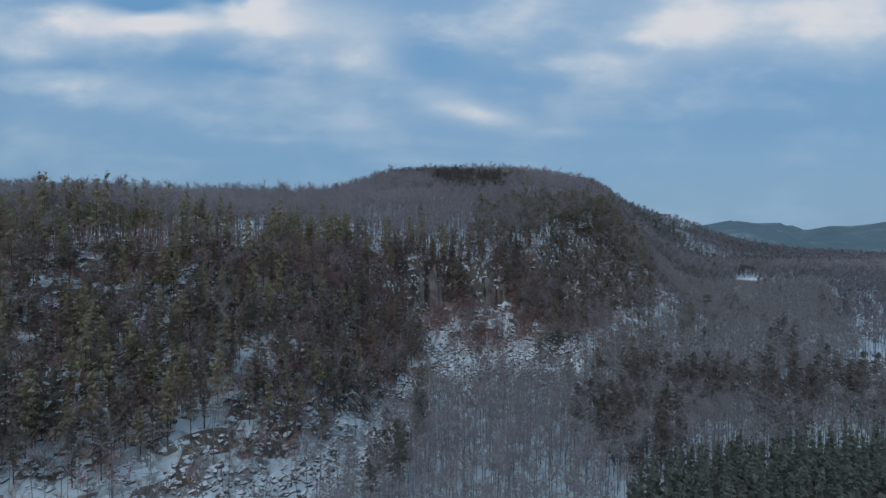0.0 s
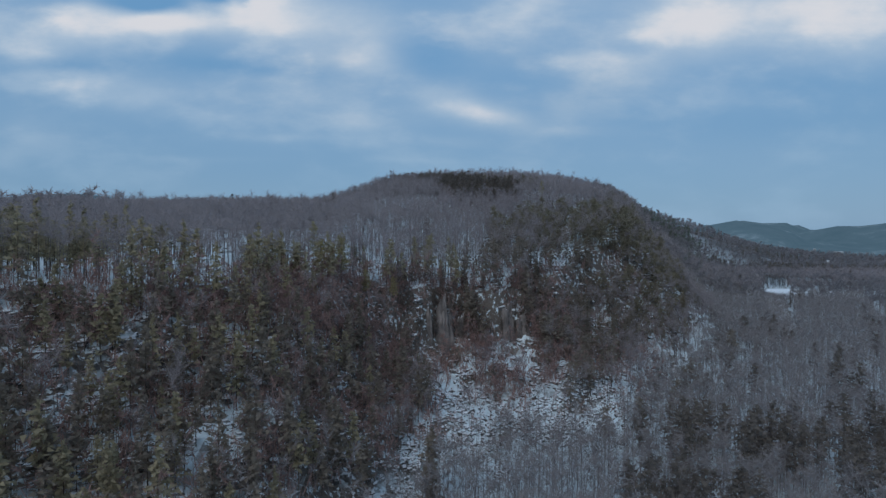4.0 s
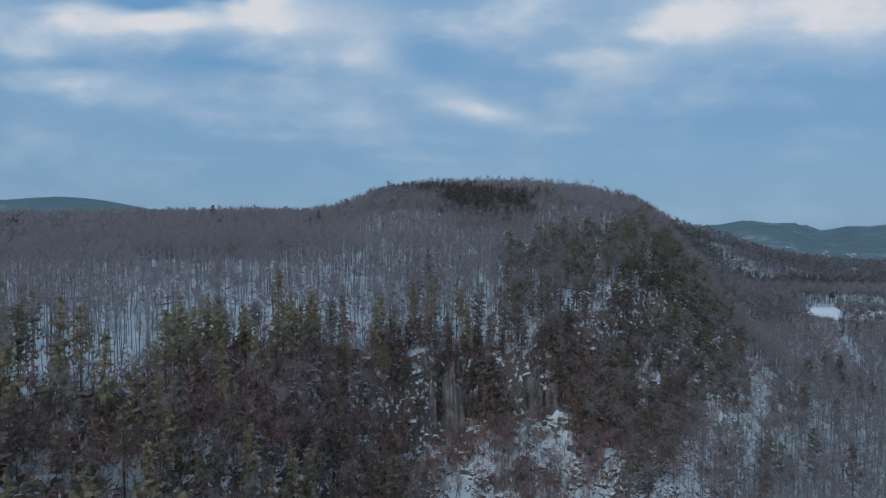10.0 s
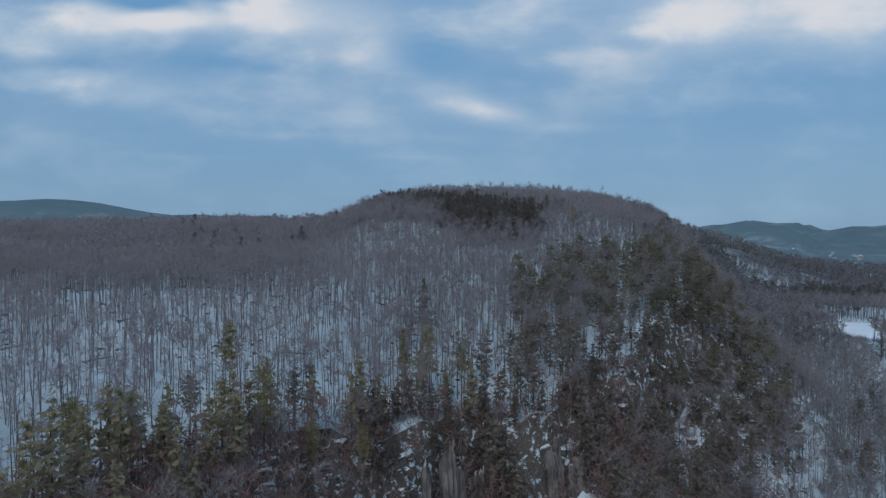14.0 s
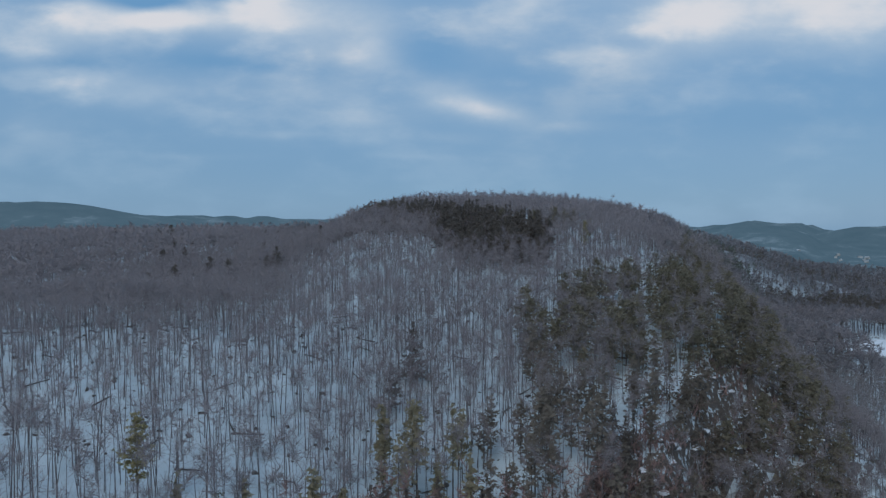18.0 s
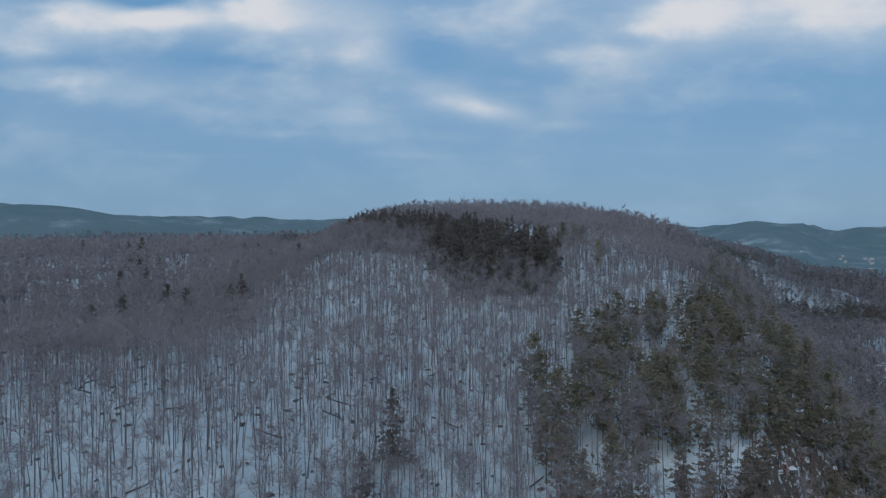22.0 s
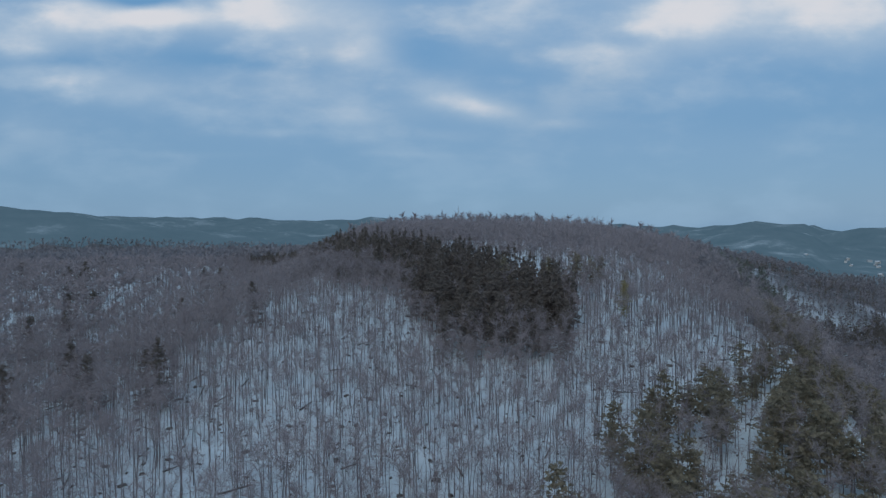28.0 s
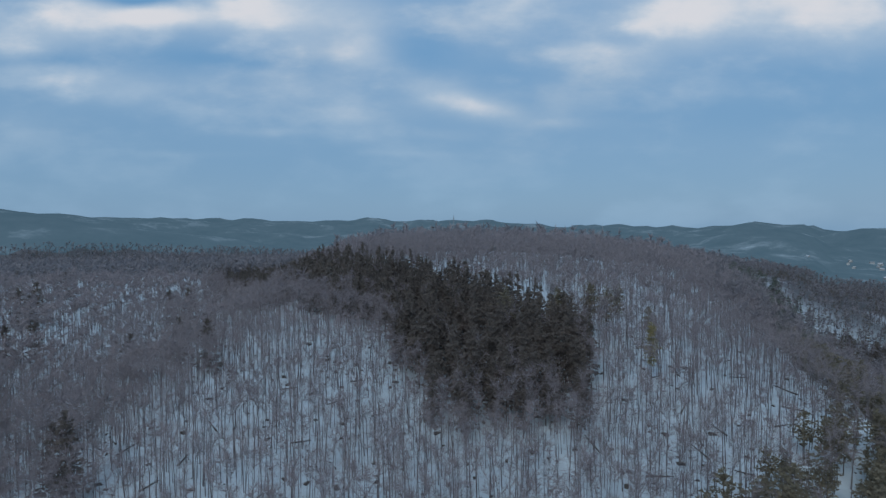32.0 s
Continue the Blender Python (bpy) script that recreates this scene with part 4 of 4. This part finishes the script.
def block(rng, size, ragged=0.28):
    """A broken block of stone: an uneven, chipped box of twelve faces and more."""
    sx, sy, sz = size
    v = [(i * sx, j * sy, k * sz) for k in (-0.5, 0.1, 0.5) for j in (-0.5, 0.5) for i in (-0.5, 0.5)]
    v = np.array(v) * (1 + rng.normal(size=(12, 3)) * ragged * 0.6)
    v[8:, :2] *= rng.uniform(0.5, 0.9)
    f = []
    for a, b in ((0, 4), (4, 8)):
        for p, q in ((0, 1), (1, 3), (3, 2), (2, 0)):
            f += [(a + p, a + q, b + q), (a + p, b + q, b + p)]
    f += [(8, 9, 11), (8, 11, 10)]
    return [(v[i], v[j], v[k]) for i, j, k in f]


rock_xy = scatter(-140, 120, 80, 300, 0.98, 81, lambda x, y, c: c < 0.9 * talus(x, y))
stones = [block(rng, (rng.uniform(0.5, 1.5), rng.uniform(0.4, 1.0), rng.uniform(0.4, 0.95)), 0.36) for _ in range(14)]
a_xy, a_sc, b_xy, b_sc = split(rock_xy, 82, 0.55, 1.35, lambda x, y: (y > 195) & (y < 262) & (x > 0), 260)
field = new("boulder_field", planted("boulder_field", stones, b_xy, b_sc, 83, BOULDER))
tagged(field, "snow-dusted boulder field at the foot of the cliff", "boulders", kind="stuff")
shapes = [strip_mesh("boulder", np.asarray(s, float).reshape(-1, 3), np.arange(len(s) * 3).reshape(-1, 3), BOULDER) for s in stones]
for k, (x, y) in enumerate(a_xy):
    o = new("boulder", shapes[k % len(shapes)])
    o.matrix_world = pose(x, y, float(height(x, y)) + 0.1, 0, 0, k * 77.0) @ Matrix.Diagonal((a_sc[k] * 1.15,) * 3 + (1,))
    tagged(o, "snow-capped grey boulder lying on the talus slope", "boulder", "boulders of the talus")

# ledges: rock outcrops on the steep faces
shelf_xy = scatter(-140, -8, 80, 232, 1.35, 184, lambda x, y, c: (c < 0.60 * smoothstep(edge(x, y), 0, 4) * (1 - smoothstep(-rim_distance(x, y), 54, 64)) * np.clip(0.75 + 0.7 * waves(x, y, 16, 185), 0.15, 1.4)))
shelf = new("snowy_ledges", planted("snowy_ledges", [block(rng, (rng.uniform(1.0, 2.4), rng.uniform(0.7, 1.4), rng.uniform(0.35, 0.8)), 0.3) for _ in range(8)], shelf_xy, sizes(shelf_xy, 186, 0.35, 1.0), 186, BOULDER))
tagged(shelf, "small snow-covered ledges stepping down the wooded front slope", "rocks", kind="stuff")
ledge_xy = scatter(-135, 150, 90, 460, 2.9, 84, lambda x, y, c: (c < 0.55 * smoothstep(-rim_distance(x, y), -2, 2) * (1 - smoothstep(-rim_distance(x, y), 24 + 20 * (x < -22), 36 + 20 * (x < -22))) * (1 - talus(x, y))) & (x > -140))
ledge = new("rock_ledges", planted("rock_ledges", [block(rng, (rng.uniform(2.5, 5), rng.uniform(1.5, 3), rng.uniform(1.2, 3)), 0.26) for _ in range(8)], ledge_xy, sizes(ledge_xy, 85, 0.25, 0.75), 85, BOULDER))
tagged(ledge, "grey rock ledges breaking out of the wooded slope", "rocks", kind="stuff")


def buttress_mesh(rng, w, d, h):
    """One buttress of the cliff: a steep face split by upright cracks and small ledges, ragged on top, bending back at its sides."""
    nx, nz = 22, 26
    a = np.linspace(-1, 1, nx)
    cracks = np.zeros(nx)
    for c in rng.uniform(-0.95, 0.95, 6):
        cracks += rng.uniform(0.06, 0.16) * np.exp(-((a - c) / 0.055) ** 2)
    planes = np.cumsum(rng.normal(size=nx)) * 0.035
    planes -= planes.mean()
    top = 1 - 0.09 * np.abs(a - rng.uniform(-0.3, 0.3)) ** 1.6 + np.repeat(rng.normal(size=nx // 2), 2) * 0.022
    ledge = np.cumsum((rng.uniform(size=nz) < 0.26) * rng.uniform(0.03, 0.11, nz) + 0.006)
    v = []
    for k in range(nz):
        u = k / (nz - 1)
        shift = np.interp(a, (-1, 0, 1), rng.normal(size=3)) * 0.012
        for i in range(nx):
            back = 0.5 * abs(a[i]) ** 4 + cracks[i] * (0.6 + 0.8 * rng.uniform()) + planes[i] * (1 - 0.5 * u) + ledge[k] + shift[i] + rng.normal() * 0.035
            v.append((a[i] * w / 2 * (1.12 - 0.30 * u) + rng.normal() * 0.05, -d / 2 + back * d, h * (u * top[i] - 0.15) + rng.normal() * 0.12))
    f = [(k * nx + i, k * nx + i + 1, (k + 1) * nx + i + 1, (k + 1) * nx + i) for k in range(nz - 1) for i in range(nx - 1)]
    # the broken top runs back into the hill
    t = (nz - 1) * nx
    for i in range(nx):
        x, y, z = v[t + i]
        v.append((x * 0.9, d * 0.7, z - 0.25 * h))
    n = nz * nx
    f += [(t + i, t + i + 1, n + i + 1, n + i) for i in range(nx - 1)]
    return strip_mesh("buttress", np.array(v), np.array(f), ROCK)


def crag(label, x0, y0, x1, y1, count, low, tall, deep):
    """A bare crag: overlapping buttresses along the rock face from one end to the other, each a part."""
    root = new("cliff_crag")
    tagged(root, label, "cliff")
    root.location = (x0, y0, low)
    long = math.hypot(x1 - x0, y1 - y0)
    turn = math.degrees(math.atan2(y1 - y0, x1 - x0))
    for k in range(count):
        u = (k + 0.5) / count
        h = tall * (1.0 if k == count // 2 else rng.uniform(0.62, 0.92))
        o = new("buttress", buttress_mesh(rng, long / count * rng.uniform(1.25, 1.5), deep * rng.uniform(0.85, 1.1), h))
        o.parent = root
        off = rng.uniform(0, 0.25) * deep
        o.matrix_basis = pose((x1 - x0) * u + (y1 - y0) / long * off, (y1 - y0) * u - (x1 - x0) / long * off, 0, 0, rng.normal() * 2, turn + (u - 0.5) * 24 + rng.normal() * 5)


crag("tall pale grey crag with vertical cracks on the cliff", -8.5, 228.0, 4.0, 233.2, 5, 63, 27, 5)
crag("broad grey crag under dark pines on the cliff", 15.5, 239.5, 28, 243.6, 5, 66, 19, 5)
crag("low broken crag among brush on the cliff", -27, 219, -15, 229, 2, 67, 10, 6)
crag("pale rock outcrop on the wooded lower slope", -54, 129.5, -50, 131, 2, 60.5, 8, 2.5)
crag("bare rock ledge on the high shoulder of the hill", 106, 414, 122, 441, 4, 110, 8, 5)

# ---- fallen logs and stumps on the plateau ----
log_xy = scatter(-120, 90, 245, 420, 11.0, 91, lambda x, y, c: (c < 0.36) & (grove(x, y) < 0.2) & (rim_distance(x, y) > 6))
trunk_shapes = []
for k in range(5):
    long = rng.uniform(2.5, 7)
    tr = tube((-long / 2, 0, 0.12), (long / 2, rng.normal() * 0.4, 0.45), 0.20, 0.10, 6)
    for q in range(3):
        u = rng.uniform(0, 0.4) * long
        tr += tube((u, 0, 0.3), (u + rng.uniform(0.5, 1.4), rng.normal() * 0.9, rng.uniform(0.5, 1.3)), 0.06, 0, 3)
    trunk_shapes.append(tri_mesh("fallen_log", tr, LOG))
for k, (x, y) in enumerate(log_xy):
    o = new("fallen_log", trunk_shapes[k % 5])
    e = 1.5
    gx, gy = float(height(x + e, y) - height(x - e, y)) / 2 / e, float(height(x, y + e) - height(x, y - e)) / 2 / e
    a = rng.uniform(0, 180)
    o.matrix_world = pose(x, y, float(height(x, y)), math.degrees(math.atan(gy)), -math.degrees(math.atan(gx)), 0) @ pose(0, 0, 0, 0, 0, a)
    tagged(o, "dark fallen trunk with broken limbs lying on snow", "log", "fallen logs")
stub_xy = scatter(-140, 100, 245, 430, 4.0, 92, lambda x, y, c: (c < 0.5) & (grove(x, y) < 0.3) & (rim_distance(x, y) > 2))
stubs = [block(rng, (rng.uniform(0.4, 1.3), rng.uniform(0.3, 0.8), rng.uniform(0.3, 0.7)), 0.3) for _ in range(6)]
o = new("snowy_stumps", planted("snowy_stumps", stubs, stub_xy, sizes(stub_xy, 93, 0.6, 1.4), 93, LOG))
tagged(o, "dark stumps and stones poking through the forest snow", "stumps", kind="stuff")

# two rounded evergreen bushes on the talus
for x, y, h, col in ((12.5, 217.5, 6.5, HEMLOCK), (-5.5, 174, 4.5, BRUSH), (14, 211, 3.5, HEMLOCK)):
    root = new("round_bush")
    tagged(root, "dark rounded bush growing out of the snowy talus", "bush", "bushes on the talus")
    root.location = (x, y, float(height(x, y)))
    leaf = []
    for k in range(150):
        d = rng.normal(size=3)
        d = d / np.linalg.norm(d) * rng.uniform(0.6, 1.0) * (h * 0.33, h * 0.33, h * 0.5) + (0, 0, h * 0.5)
        t3 = rng.normal(size=(3, 3)) * 0.28
        leaf.append(tuple(d + t3[m] for m in range(3)))
    part("foliage", tri_mesh("foliage", leaf, col), root)
    part("stem", tri_mesh("stem", tube((0, 0, -0.4), (0, 0, h * 0.6), 0.16, 0.05, 5), PINE_BARK), root)

# ---- masts on the crest, houses in the valley ----
STEEL = varied("dull_steel", (0.20, 0.21, 0.22), (0.34, 0.35, 0.36), 0.5, 0.3, 0.6)
WALLS = varied("pale_siding", (0.25, 0.25, 0.24), (0.50, 0.50, 0.49), 0.1, 0.6)
ROOFS = varied("snowy_roof", (0.20, 0.21, 0.22), (0.55, 0.58, 0.62), 0.1, 0.6)
PANES, _N, _L, _b = material("dark_panes", 0.2)
_b.inputs["Base Color"].default_value = (0.03, 0.035, 0.04, 1)
for x, y, h in ((15, 655, 24), (128, 705, 25)):
    root = new("radio_mast")
    root.location = (x, y, float(height(x, y)))
    tagged(root, "slender steel lattice mast rising from the wooded crest", "mast", "masts on the crest")
    for k in range(3):
        a = k * 2.094
        part("leg", tri_mesh("leg", tube((math.cos(a) * 0.9, math.sin(a) * 0.9, -0.5), (math.cos(a) * 0.2, math.sin(a) * 0.2, h), 0.09, 0.06, 4), STEEL), root)
    for k in range(9):
        z0, z1 = h * k / 9, h * (k + 1) / 9
        for q in range(3):
            a, b = q * 2.094, (q + 1) * 2.094
            r0, r1 = 0.9 - 0.7 * k / 9, 0.9 - 0.7 * (k + 1) / 9
            part("brace", tri_mesh("brace", tube((math.cos(a) * r0, math.sin(a) * r0, z0), (math.cos(b) * r1, math.sin(b) * r1, z1), 0.04, 0.04, 3), STEEL), root)
    part("antenna", tri_mesh("antenna", tube((0, 0, h - 0.5), (0, 0, h + 3), 0.07, 0.03, 4), STEEL), root)


def box_tris(x0, x1, y0, y1, z0, z1):
    v = np.array([(x, y, z) for z in (z0, z1) for y in (y0, y1) for x in (x0, x1)], float)
    q = [(0, 2, 3, 1), (4, 5, 7, 6), (0, 1, 5, 4), (1, 3, 7, 5), (3, 2, 6, 7), (2, 0, 4, 6)]
    return [t for a, b, c, d in q for t in ((v[a], v[b], v[c]), (v[a], v[c], v[d]))]


def house(w, d, h):
    root = new("house")
    tagged(root, "pale house with a snowy gabled roof in the valley woods", "house", "houses in the valley")
    wall = box_tris(-w / 2, w / 2, -d / 2, d / 2, -1, h)
    r = d * 0.32
    for s in (-1, 1):
        wall.append(((s * w / 2, -d / 2, h), (s * w / 2, d / 2, h), (s * w / 2, 0, h + r)))
    part("wall", tri_mesh("wall", wall, WALLS), root)
    roof = []
    e = 0.5
    for s in (-1, 1):
        a, b = (-w / 2 - e, s * (d / 2 + e), h - 0.3), (w / 2 + e, s * (d / 2 + e), h - 0.3)
        c, g = (w / 2 + e, 0, h + r + 0.15), (-w / 2 - e, 0, h + r + 0.15)
        roof += [(a, b, c), (a, c, g)]
        a, b, c, g = [(p[0], p[1], p[2] + 0.3) for p in (a, b, c, g)]
        roof += [(a, b, c), (a, c, g)]
    part("roof", tri_mesh("roof", roof, ROOFS), root)
    for k in range(3):
        x = (k - 1) * w / 3.4
        o = part("window", tri_mesh("window", box_tris(x - 0.7, x + 0.7, -d / 2 - 0.06, -d / 2 + 0.1, 1.1, 2.8), ROOFS), root)
        part("pane", tri_mesh("pane", box_tris(x - 0.6, x + 0.6, -d / 2 - 0.09, -d / 2 - 0.05, 1.2, 2.7), PANES), o)
    part("chimney", tri_mesh("chimney", box_tris(w * 0.2, w * 0.2 + 0.8, -0.4, 0.4, h + r * 0.5, h + r + 1.2), LOG), root)
    return root


used = set()
patterns = [house(10, 7.5, 4), house(12, 8, 5), house(8, 7, 3.5)]
HOMES = [(680, 975), (590, 960), (1150, 1900), (1175, 1960), (1215, 2010), (1240, 1930), (1120, 2060), (1290, 1990), (1060, 1980), (1190, 1850), (1330, 2080), (980, 2150), (1255, 1830), (760, 1800), (-980, 2500), (-900, 2480), (-850, 2530), (940, 1500)]
for k, (x, y) in enumerate(HOMES):
    plant(patterns[k % 3], x, y, 1.0, 0.3 * k, used)
